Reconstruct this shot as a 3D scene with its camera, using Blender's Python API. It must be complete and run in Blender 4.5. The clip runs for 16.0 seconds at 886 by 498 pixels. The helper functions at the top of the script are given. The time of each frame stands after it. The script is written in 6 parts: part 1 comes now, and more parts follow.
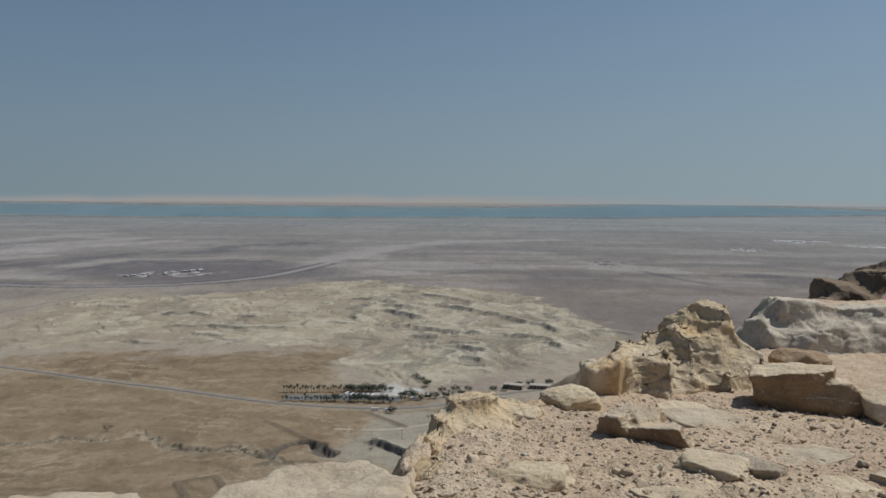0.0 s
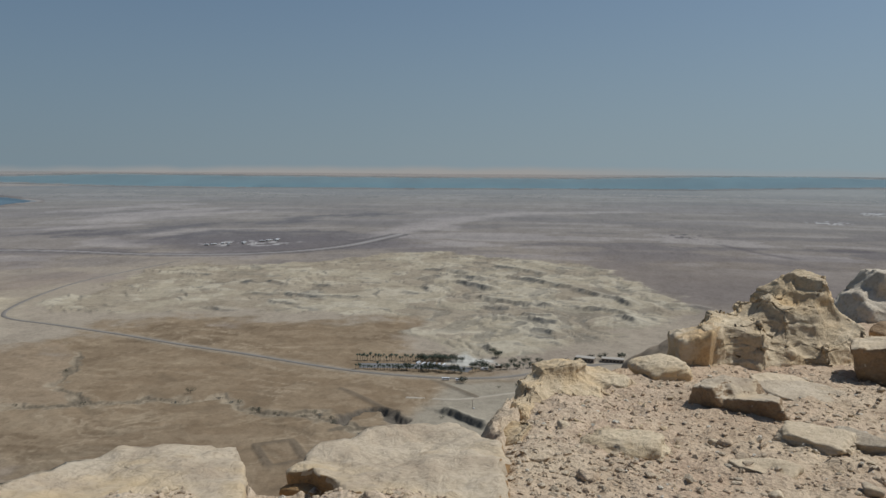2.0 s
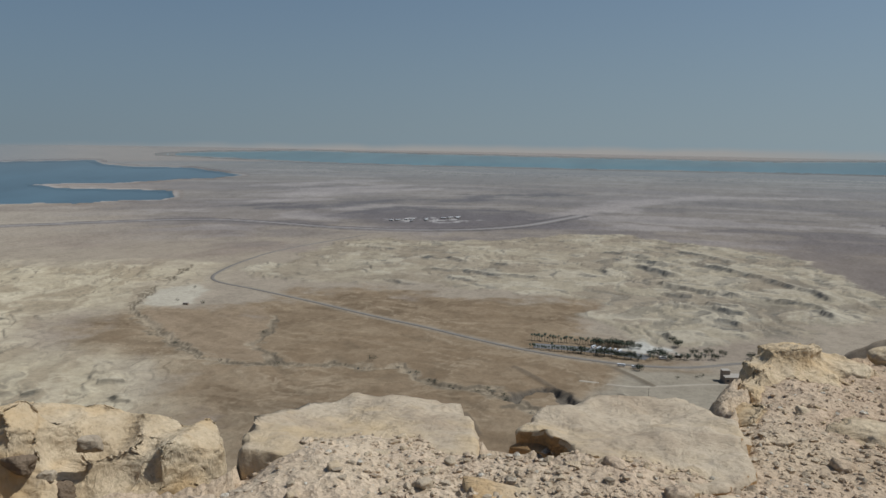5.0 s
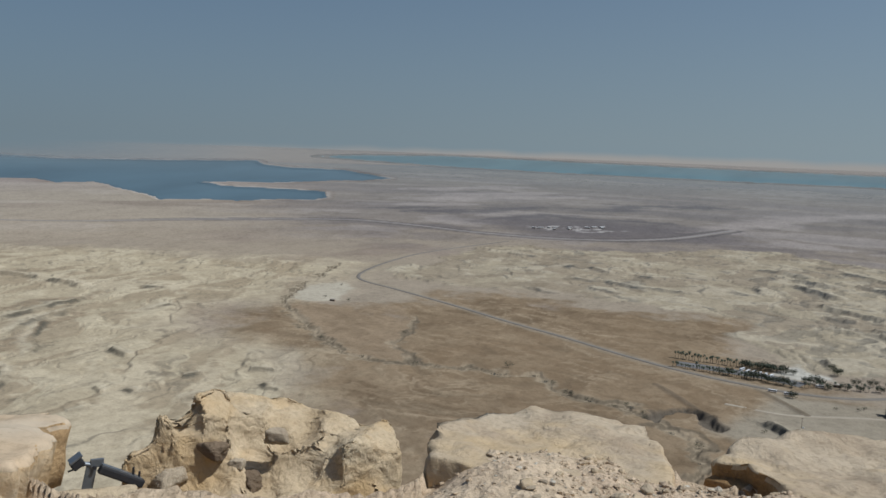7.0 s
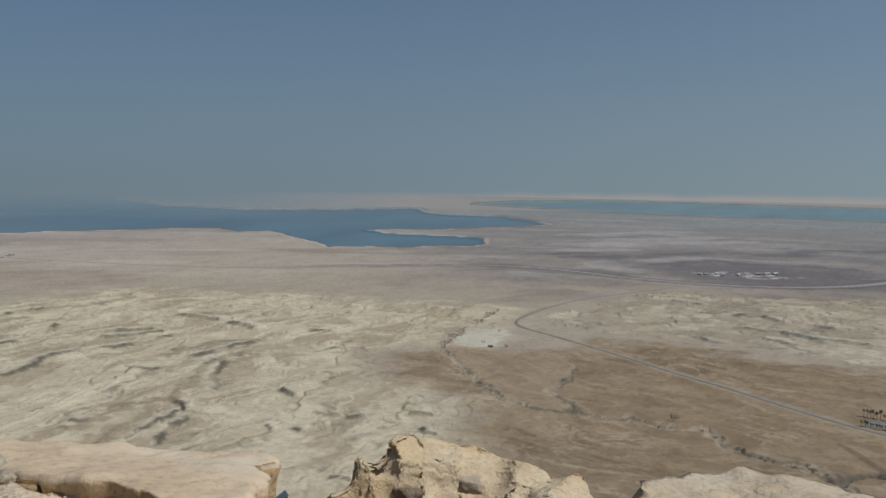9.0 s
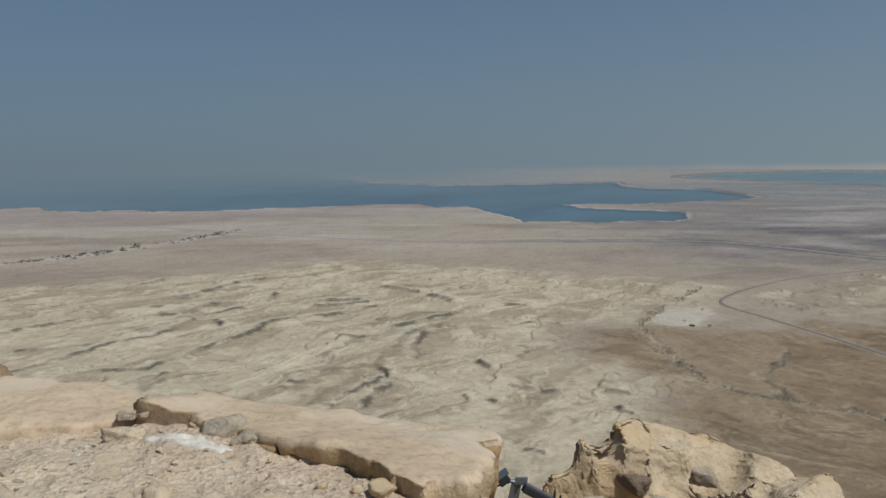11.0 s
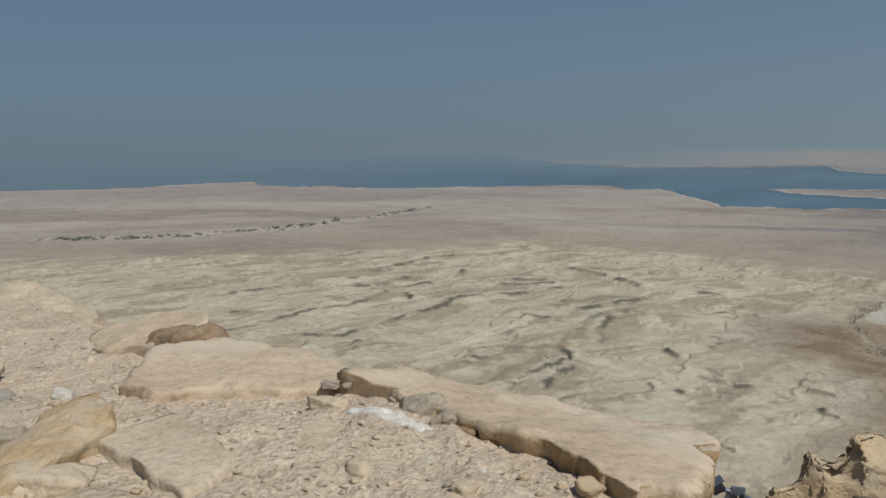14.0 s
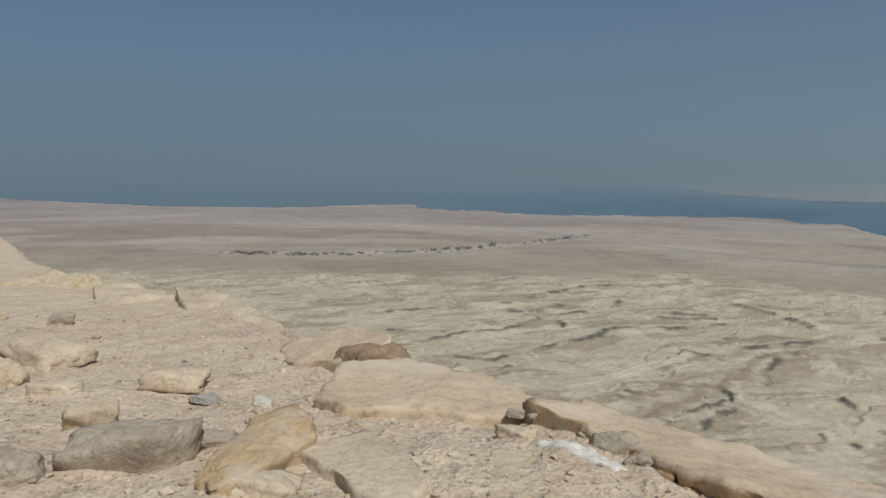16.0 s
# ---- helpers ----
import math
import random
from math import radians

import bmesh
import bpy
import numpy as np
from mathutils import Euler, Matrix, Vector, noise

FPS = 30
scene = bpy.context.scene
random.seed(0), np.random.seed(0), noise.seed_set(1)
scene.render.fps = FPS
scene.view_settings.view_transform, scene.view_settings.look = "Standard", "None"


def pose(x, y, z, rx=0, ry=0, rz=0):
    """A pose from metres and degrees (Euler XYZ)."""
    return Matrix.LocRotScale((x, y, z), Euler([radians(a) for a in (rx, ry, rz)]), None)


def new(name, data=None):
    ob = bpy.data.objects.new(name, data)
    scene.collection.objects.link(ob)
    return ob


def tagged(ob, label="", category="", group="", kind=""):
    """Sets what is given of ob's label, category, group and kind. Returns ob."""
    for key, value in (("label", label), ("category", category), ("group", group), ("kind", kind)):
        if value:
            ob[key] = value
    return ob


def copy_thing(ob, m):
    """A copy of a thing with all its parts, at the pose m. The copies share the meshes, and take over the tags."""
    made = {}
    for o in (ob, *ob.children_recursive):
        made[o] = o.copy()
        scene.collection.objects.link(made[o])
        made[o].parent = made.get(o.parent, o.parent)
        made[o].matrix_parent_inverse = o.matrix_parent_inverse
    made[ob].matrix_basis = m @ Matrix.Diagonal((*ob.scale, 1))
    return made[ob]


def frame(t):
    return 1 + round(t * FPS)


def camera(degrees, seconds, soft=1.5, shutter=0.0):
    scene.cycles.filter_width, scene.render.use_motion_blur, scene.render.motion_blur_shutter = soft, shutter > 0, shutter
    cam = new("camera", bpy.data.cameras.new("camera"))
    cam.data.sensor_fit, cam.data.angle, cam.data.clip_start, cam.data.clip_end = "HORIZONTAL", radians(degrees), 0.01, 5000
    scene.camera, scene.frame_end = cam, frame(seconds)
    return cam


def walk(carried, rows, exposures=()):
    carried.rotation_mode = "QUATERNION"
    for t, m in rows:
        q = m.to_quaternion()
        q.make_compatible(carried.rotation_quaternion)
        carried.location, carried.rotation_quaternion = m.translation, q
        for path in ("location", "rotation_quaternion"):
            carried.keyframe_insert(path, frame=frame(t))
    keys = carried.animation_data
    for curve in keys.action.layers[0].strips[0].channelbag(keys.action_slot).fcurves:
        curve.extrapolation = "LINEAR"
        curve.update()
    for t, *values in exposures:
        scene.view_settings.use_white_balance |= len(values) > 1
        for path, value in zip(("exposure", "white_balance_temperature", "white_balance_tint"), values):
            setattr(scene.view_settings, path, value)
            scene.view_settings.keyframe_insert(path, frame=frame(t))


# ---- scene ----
import itertools

cam = camera(59.1, 16.0)
PATH = [
    (0, pose(0.845, 0.092, 1.869, 85.16, -0.34, 2.96)),
    (0.5, pose(0.812, 0.105, 1.852, 84.42, -0.51, 4.28)),
    (1, pose(0.777, 0.127, 1.833, 83.84, -0.27, 5.98)),
    (1.5, pose(0.741, 0.139, 1.814, 83.53, -0.05, 6.97)),
    (2, pose(0.693, 0.147, 1.797, 83.04, -0.23, 8.23)),
    (2.5, pose(0.648, 0.120, 1.791, 82.91, -0.20, 9.62)),
    (3, pose(0.560, 0.124, 1.762, 82.68, -0.65, 11.98)),
    (3.5, pose(0.482, 0.118, 1.748, 82.15, -0.39, 14.94)),
    (3.7, pose(0.476, 0.113, 1.743, 82.04, -0.37, 15.94)),
    (5.8, pose(0.180, 0.123, 1.641, 80.31, -1.27, 25.33)),
    (6, pose(0.141, 0.126, 1.641, 80.00, -1.54, 26.55)),
    (6.5, pose(0.050, 0.127, 1.649, 80.90, -2.17, 29.97)),
    (7, pose(-0.005, 0.122, 1.652, 81.77, -1.65, 32.00)),
    (7.5, pose(-0.014, 0.113, 1.660, 82.82, -0.73, 33.35)),
    (8, pose(-0.096, 0.069, 1.651, 84.01, -0.55, 38.43)),
    (8.2, pose(-0.113, 0.068, 1.659, 84.76, -0.62, 40.42)),
    (10.3, pose(-0.438, -0.033, 1.614, 83.23, 1.32, 50.11)),
    (10.5, pose(-0.454, -0.006, 1.621, 83.32, 0.97, 53.80)),
    (11, pose(-0.502, 0.055, 1.603, 83.22, 1.01, 57.65)),
    (11.5, pose(-0.525, 0.059, 1.615, 83.79, 0.44, 59.44)),
    (12, pose(-0.565, 0.094, 1.620, 84.66, 0.77, 62.81)),
    (12.5, pose(-0.603, 0.121, 1.618, 84.45, 1.49, 65.64)),
    (13, pose(-0.660, 0.122, 1.601, 83.43, 1.21, 67.67)),
    (13.5, pose(-0.723, 0.100, 1.574, 82.26, 1.32, 69.55)),
    (14, pose(-0.756, 0.055, 1.572, 81.98, 0.74, 71.43)),
    (14.5, pose(-0.796, 0.004, 1.577, 82.52, 0.16, 73.98)),
    (15, pose(-0.810, -0.049, 1.580, 82.83, 0.08, 76.59)),
    (15.5, pose(-0.812, -0.114, 1.598, 83.09, -0.01, 79.61)),
    (16, pose(-0.816, -0.160, 1.595, 83.91, -0.30, 82.97)),
]
walk(cam, PATH, exposures=[(0, -0.04, 6150, 8), (8, -0.04, 6150, 8), (11, -0.09, 6150, 8), (16, -0.09, 6150, 8)])

# ---------------------------------------------------------------- light
SUN_BEARING = radians(-68)      # left of straight ahead is positive
SUN_HEIGHT = radians(56)
to_sun = Vector((-math.sin(SUN_BEARING) * math.cos(SUN_HEIGHT), math.cos(SUN_BEARING) * math.cos(SUN_HEIGHT), math.sin(SUN_HEIGHT)))
world = bpy.data.worlds.new("hazy_sky")
scene.world = world
world.use_nodes = True
wn = world.node_tree.nodes
sky = wn.new("ShaderNodeTexSky")
sky.sky_type = "NISHITA"
sky.sun_disc = False
sky.sun_elevation = SUN_HEIGHT
sky.sun_rotation = -SUN_BEARING
sky.altitude = 0
sky.air_density = 1.0
sky.dust_density = 1.5
sky.ozone_density = 2.0
wl = world.node_tree.links
# the dust veil lies along the horizon: low directions see the sky a little higher up
axes = wn.new("ShaderNodeSeparateXYZ")
wl.new(wn.new("ShaderNodeTexCoord").outputs["Generated"], axes.inputs[0])


def sum_node(op, a, b):
    m = wn.new("ShaderNodeMath")
    m.operation = op
    for sock, v in zip(m.inputs, (a, b)):
        if isinstance(v, float):
            sock.default_value = v
        else:
            wl.new(v, sock)
    return m.outputs[0]


up = axes.outputs["Z"]
veil = sum_node("SQRT", sum_node("ADD", sum_node("MULTIPLY", up, up), 0.03), 0.0)
veil = sum_node("ADD", sum_node("MULTIPLY", sum_node("ADD", up, veil), 0.5), 0.03)
lifted = wn.new("ShaderNodeCombineXYZ")
wl.new(axes.outputs["X"], lifted.inputs[0])
wl.new(axes.outputs["Y"], lifted.inputs[1])
wl.new(veil, lifted.inputs[2])
unit = wn.new("ShaderNodeVectorMath")
unit.operation = "NORMALIZE"
wl.new(lifted.outputs[0], unit.inputs[0])
wl.new(unit.outputs[0], sky.inputs["Vector"])
# dust veil: grey near the horizon, brighter towards the sun
thick = sum_node("POWER", 2.718, sum_node("MULTIPLY", sum_node("MAXIMUM", up, 0.0), -5.2))
aim = wn.new("ShaderNodeVectorMath")
aim.operation = "DOT_PRODUCT"
aim.inputs[1].default_value = (-math.sin(SUN_BEARING), math.cos(SUN_BEARING), 0)
wl.new(wn["Texture Coordinate"].outputs["Generated"], aim.inputs[0])
sunward = sum_node("ADD", sum_node("MULTIPLY", aim.outputs["Value"], 0.5), 0.5)
veil_mix = wn.new("ShaderNodeMix")
veil_mix.data_type = "RGBA"
wl.new(sunward, veil_mix.inputs[0])
veil_mix.inputs[6].default_value = (2.35, 3.0, 3.42, 1)
veil_mix.inputs[7].default_value = (5.05, 5.9, 6.15, 1)
dusty = wn.new("ShaderNodeMix")
dusty.data_type = "RGBA"
wl.new(sum_node("MULTIPLY", thick, 0.85), dusty.inputs[0])
tint = wn.new("ShaderNodeMix")
tint.data_type, tint.blend_type = "RGBA", "MULTIPLY"
tint.inputs[0].default_value = 1.0
wl.new(sky.outputs[0], tint.inputs[6])
tint.inputs[7].default_value = (0.93, 1.02, 1.06, 1)
wl.new(tint.outputs[2], dusty.inputs[6])
wl.new(veil_mix.outputs[2], dusty.inputs[7])
wl.new(dusty.outputs[2], wn["Background"].inputs[0])
wn["Background"].inputs[1].default_value = 0.061
sun = new("sun", bpy.data.lights.new("sun", "SUN"))
sun.data.energy = 3.55
sun.data.angle = radians(0.6)
sun.data.color = (1.0, 0.985, 0.955)
sun.matrix_world = Matrix.Translation((0, 0, 60)) @ (-to_sun).to_track_quat("-Z", "Y").to_matrix().to_4x4()


# ---------------------------------------------------------------- materials
def nodes_of(name):
    m = bpy.data.materials.new(name)
    m.use_nodes = True
    return m, m.node_tree.nodes, m.node_tree.links, m.node_tree.nodes["Principled BSDF"]


def noise_node(n, l, pos, scale, detail=6.0, rough=0.6, stretch=None):
    if stretch:
        mp = n.new("ShaderNodeMapping")
        mp.inputs["Scale"].default_value = stretch
        l.new(pos, mp.inputs[0])
        pos = mp.outputs[0]
    t = n.new("ShaderNodeTexNoise")
    t.inputs["Scale"].default_value = scale
    t.inputs["Detail"].default_value = detail
    t.inputs["Roughness"].default_value = rough
    l.new(pos, t.inputs["Vector"])
    return t.outputs["Fac"]


def ramp_node(n, l, fac, stops):
    r = n.new("ShaderNodeValToRGB")
    el = r.color_ramp.elements
    while len(el) < len(stops):
        el.new(0.5)
    for e, (p, c) in zip(el, stops):
        e.position, e.color = p, (*c, 1)
    l.new(fac, r.inputs[0])
    return r.outputs[0]


def mix_node(n, l, kind, fac, a, b):
    m = n.new("ShaderNodeMix")
    m.data_type, m.blend_type = "RGBA", kind
    if isinstance(fac, float):
        m.inputs[0].default_value = fac
    else:
        l.new(fac, m.inputs[0])
    for sock, v in ((m.inputs[6], a), (m.inputs[7], b)):
        if isinstance(v, tuple):
            sock.default_value = (*v, 1)
        else:
            l.new(v, sock)
    return m.outputs[2]


def bump_node(n, l, fac, strength, distance, normal=None):
    b = n.new("ShaderNodeBump")
    b.inputs["Strength"].default_value = strength
    b.inputs["Distance"].default_value = distance
    l.new(fac, b.inputs["Height"])
    if normal:
        l.new(normal, b.inputs["Normal"])
    return b.outputs[0]


def stone_material(name, pale, mid, dark, size=1.0, stain=None, relief=0.02):
    """Weathered limestone: blotches, grain, pits and a stain, at real size in metres."""
    m, n, l, p = nodes_of(name)
    pos = n.new("ShaderNodeNewGeometry").outputs["Position"]
    blot = noise_node(n, l, pos, 2.2 / size, 5, 0.62)
    grain = noise_node(n, l, pos, 26 / size, 6, 0.7)
    fine = noise_node(n, l, pos, 140 / size, 3, 0.6)
    col = ramp_node(n, l, blot, [(0.3, dark), (0.5, mid), (0.7, pale)])
    g = ramp_node(n, l, grain, [(0.3, (0.66, 0.64, 0.6)), (0.5, (1, 1, 1)), (0.75, (1.12, 1.12, 1.12))])
    col = mix_node(n, l, "MULTIPLY", 0.85, col, g)
    if stain:
        s = ramp_node(n, l, noise_node(n, l, pos, 1.1 / size, 4, 0.6, (1, 1, 2.2)), [(0.5, (0, 0, 0)), (0.66, (1, 1, 1))])
        col = mix_node(n, l, "MIX", s, col, stain)
    pits = n.new("ShaderNodeTexVoronoi")
    pits.inputs["Scale"].default_value = 17 / size
    l.new(pos, pits.inputs["Vector"])
    pit = ramp_node(n, l, pits.outputs["Distance"], [(0.0, (0.55, 0.52, 0.48)), (0.16, (1, 1, 1))])
    col = mix_node(n, l, "MULTIPLY", 0.65, col, pit)
    l.new(col, p.inputs["Base Color"])
    p.inputs["Roughness"].default_value = 0.93
    p.inputs["Specular IOR Level"].default_value = 0.2
    wob = n.new("ShaderNodeVectorMath")
    wob.operation = "MULTIPLY_ADD"
    jitter = n.new("ShaderNodeTexNoise")
    jitter.inputs["Scale"].default_value = 3.5 / size
    l.new(pos, jitter.inputs["Vector"])
    l.new(jitter.outputs["Color"], wob.inputs[0])
    wob.inputs[1].default_value = (0.35 * size,) * 3
    l.new(pos, wob.inputs[2])
    crack = n.new("ShaderNodeTexVoronoi")
    crack.feature = "DISTANCE_TO_EDGE"
    crack.inputs["Scale"].default_value = 2.6 / size
    l.new(wob.outputs[0], crack.inputs["Vector"])
    gap = ramp_node(n, l, crack.outputs["Distance"], [(0.0, (0.45, 0.42, 0.38)), (0.014, (1, 1, 1))])
    seen = ramp_node(n, l, noise_node(n, l, pos, 1.7 / size, 3, 0.5), [(0.52, (0, 0, 0)), (0.68, (0.45, 0.45, 0.45))])
    col = mix_node(n, l, "MULTIPLY", seen, col, gap)
    l.new(col, p.inputs["Base Color"])
    rubble = noise_node(n, l, wob.outputs[0], 7.5 / size, 9, 0.66)
    nb = bump_node(n, l, rubble, 0.85, relief * 2.6)
    nb = bump_node(n, l, grain, 0.45, relief * 0.7, nb)
    nb = bump_node(n, l, fine, 0.5, relief * 0.25, nb)
    l.new(nb, p.inputs["Normal"])
    return m


M_BEIGE = stone_material("beige_limestone", (0.63, 0.51, 0.345), (0.56, 0.44, 0.29), (0.46, 0.345, 0.21), 1.0, (0.55, 0.385, 0.205))
M_PALE = stone_material("pale_limestone", (0.53, 0.435, 0.315), (0.475, 0.38, 0.268), (0.39, 0.30, 0.205), 1.2, (0.54, 0.40, 0.235))
M_ASHEN = stone_material("ashen_limestone", (0.58, 0.495, 0.385), (0.51, 0.43, 0.325), (0.40, 0.325, 0.24), 1.6)
M_PEACH = stone_material("peach_limestone", (0.56, 0.43, 0.292), (0.515, 0.39, 0.258), (0.45, 0.338, 0.22), 1.6, (0.54, 0.44, 0.32), 0.01)
M_TAN = stone_material("tan_weathered_stone", (0.61, 0.49, 0.34), (0.545, 0.43, 0.29), (0.45, 0.35, 0.23), 1.0, None, 0.015)
M_ORANGE = stone_material("ochre_stone", (0.61, 0.45, 0.275), (0.56, 0.385, 0.205), (0.43, 0.28, 0.14), 0.8, (0.60, 0.49, 0.345))
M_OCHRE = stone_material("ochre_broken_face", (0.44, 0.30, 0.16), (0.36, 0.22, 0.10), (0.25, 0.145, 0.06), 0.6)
M_GREY = stone_material("grey_stone", (0.53, 0.44, 0.325), (0.46, 0.375, 0.27), (0.36, 0.285, 0.20), 0.7)
M_BLUE = stone_material("blue_grey_stone", (0.46, 0.405, 0.325), (0.39, 0.34, 0.27), (0.29, 0.25, 0.19), 0.6)
M_CHIP = stone_material("whitish_chips", (0.62, 0.56, 0.47), (0.55, 0.49, 0.39), (0.46, 0.40, 0.31), 0.2, None, 0.006)
M_BROWN = stone_material("brown_cliff_rock", (0.25, 0.185, 0.125), (0.205, 0.15, 0.10), (0.145, 0.105, 0.07), 4.0, None, 0.06)
M_SPUR = stone_material("smooth_brown_slope", (0.34, 0.27, 0.19), (0.30, 0.235, 0.165), (0.25, 0.19, 0.13), 3.0, None, 0.01)
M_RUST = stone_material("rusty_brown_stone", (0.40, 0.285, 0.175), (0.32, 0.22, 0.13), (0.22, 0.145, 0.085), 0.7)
M_WHITE = stone_material("white_lime_crust", (0.74, 0.69, 0.60), (0.66, 0.595, 0.495), (0.55, 0.455, 0.345), 0.22, None, 0.006)


def plateau_material():
    m, n, l, p = nodes_of("dusty_gravel_ground")
    pos = n.new("ShaderNodeNewGeometry").outputs["Position"]
    big = noise_node(n, l, pos, 0.55, 5, 0.6)
    mid = noise_node(n, l, pos, 4.0, 6, 0.65)
    grit = noise_node(n, l, pos, 38, 6, 0.72)
    col = ramp_node(n, l, big, [(0.32, (0.545, 0.41, 0.29)), (0.5, (0.59, 0.465, 0.328)), (0.68, (0.635, 0.515, 0.36))])
    col = mix_node(n, l, "MULTIPLY", 0.8, col, ramp_node(n, l, mid, [(0.3, (0.8, 0.77, 0.74)), (0.55, (1, 1, 1)), (0.8, (1.1, 1.08, 1.05))]))
    # redder, coarser soil around the crag
    split = n.new("ShaderNodeSeparateXYZ")
    l.new(pos, split.inputs[0])
    edge = n.new("ShaderNodeMath")
    edge.operation = "MULTIPLY_ADD"
    l.new(big, edge.inputs[0])
    edge.inputs[1].default_value = 2.5
    l.new(split.outputs[0], edge.inputs[2])
    scale = n.new("ShaderNodeMapRange")
    scale.inputs["From Min"].default_value, scale.inputs["From Max"].default_value = 0.2, 2.8
    l.new(edge.outputs[0], scale.inputs["Value"])
    rust = ramp_node(n, l, noise_node(n, l, pos, 1.6, 4, 0.6), [(0.35, (0.80, 0.745, 0.71)), (0.55, (0.86, 0.825, 0.80)), (0.7, (0.90, 0.88, 0.865))])
    col = mix_node(n, l, "MULTIPLY", scale.outputs["Result"], col, rust)
    peb = n.new("ShaderNodeTexVoronoi")
    peb.inputs["Scale"].default_value = 34
    l.new(pos, peb.inputs["Vector"])
    tone = n.new("ShaderNodeSeparateColor")
    l.new(peb.outputs["Color"], tone.inputs[0])
    col = mix_node(n, l, "MULTIPLY", 0.75, col, ramp_node(n, l, tone.outputs[0], [(0.0, (0.72, 0.69, 0.66)), (0.25, (0.95, 0.95, 0.95)), (1.0, (1.12, 1.12, 1.12))]))
    col = mix_node(n, l, "MULTIPLY", 0.7, col, ramp_node(n, l, grit, [(0.3, (0.6, 0.57, 0.53)), (0.5, (1, 1, 1))]))
    l.new(col, p.inputs["Base Color"])
    p.inputs["Roughness"].default_value = 0.95
    p.inputs["Specular IOR Level"].default_value = 0.15
    nb = bump_node(n, l, mid, 0.6, 0.09)
    nb = bump_node(n, l, peb.outputs["Distance"], 0.5, 0.018, nb)
    nb = bump_node(n, l, grit, 0.7, 0.02, nb)
    l.new(nb, p.inputs["Normal"])
    return m


def desert_material():
    """Cover colour of each soil, painted shade and haze included, from the sheet's own attribute, broken up by gravel,
    wash marks and crust.
    """
    m, n, l, p = nodes_of("desert_soil")
    pos = n.new("ShaderNodeNewGeometry").outputs["Position"]
    a = n.new("ShaderNodeAttribute")
    a.attribute_name = "soil"
    wash = noise_node(n, l, pos, 0.02, 6, 0.65, (1, 0.5, 1))
    patch = noise_node(n, l, pos, 0.09, 6, 0.7)
    col = mix_node(n, l, "MULTIPLY", 0.6, a.outputs["Color"], ramp_node(n, l, wash, [(0.3, (0.80, 0.79, 0.78)), (0.5, (1, 1, 1)), (0.72, (1.14, 1.14, 1.14))]))
    col = mix_node(n, l, "MULTIPLY", 0.75, col, ramp_node(n, l, patch, [(0.3, (0.76, 0.75, 0.74)), (0.5, (1, 1, 1)), (0.72, (1.15, 1.15, 1.15))]))
    stones = noise_node(n, l, pos, 0.35, 4, 0.65)
    col = mix_node(n, l, "MULTIPLY", 0.6, col, ramp_node(n, l, stones, [(0.3, (0.78, 0.77, 0.76)), (0.5, (1, 1, 1)), (0.72, (1.12, 1.12, 1.12))]))
    l.new(col, p.inputs["Base Color"])
    p.inputs["Roughness"].default_value = 1.0
    p.inputs["Specular IOR Level"].default_value = 0.0
    l.new(bump_node(n, l, patch, 0.5, 3.0), p.inputs["Normal"])
    # distance haze put in as alpha, the sky shows through far soil
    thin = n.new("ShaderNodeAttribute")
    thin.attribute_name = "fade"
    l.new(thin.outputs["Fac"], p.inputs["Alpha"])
    return m


def plain_material(name, colour, rough=0.8, spread=0.18, scale=3.0, metal=0.0, relief=0.0):
    m, n, l, p = nodes_of(name)
    pos = n.new("ShaderNodeNewGeometry").outputs["Position"]
    f = noise_node(n, l, pos, scale, 5, 0.6)
    lo, hi = tuple(c * (1 - spread) for c in colour), tuple(c * (1 + spread) for c in colour)
    l.new(ramp_node(n, l, f, [(0.3, lo), (0.7, hi)]), p.inputs["Base Color"])
    p.inputs["Roughness"].default_value = rough
    p.inputs["Metallic"].default_value = metal
    if relief:
        l.new(bump_node(n, l, f, 0.6, relief), p.inputs["Normal"])
    return m


def water_material(name, colour, rough):
    m, n, l, p = nodes_of(name)
    pos = n.new("ShaderNodeNewGeometry").outputs["Position"]
    f = noise_node(n, l, pos, 0.004, 5, 0.6, (1, 0.4, 1))
    lo, hi = tuple(c * 0.82 for c in colour), tuple(c * 1.18 for c in colour)
    l.new(ramp_node(n, l, f, [(0.3, lo), (0.7, hi)]), p.inputs["Base Color"])
    p.inputs["Roughness"].default_value = rough
    p.inputs["IOR"].default_value = 1.34
    # far water thinned by alpha in place of haze
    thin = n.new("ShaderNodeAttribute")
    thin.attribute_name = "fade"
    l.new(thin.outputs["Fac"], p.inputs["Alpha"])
    return m


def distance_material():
    """The far eastern shore as a glowing sheet, its haze painted as a fade towards its top."""
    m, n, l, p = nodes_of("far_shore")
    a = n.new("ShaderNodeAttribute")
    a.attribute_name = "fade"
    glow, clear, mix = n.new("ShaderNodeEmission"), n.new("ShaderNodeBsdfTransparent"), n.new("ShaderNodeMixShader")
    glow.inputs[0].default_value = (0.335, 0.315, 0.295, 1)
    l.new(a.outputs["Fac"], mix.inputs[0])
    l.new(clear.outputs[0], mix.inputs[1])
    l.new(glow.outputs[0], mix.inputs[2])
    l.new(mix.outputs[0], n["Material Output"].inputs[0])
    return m


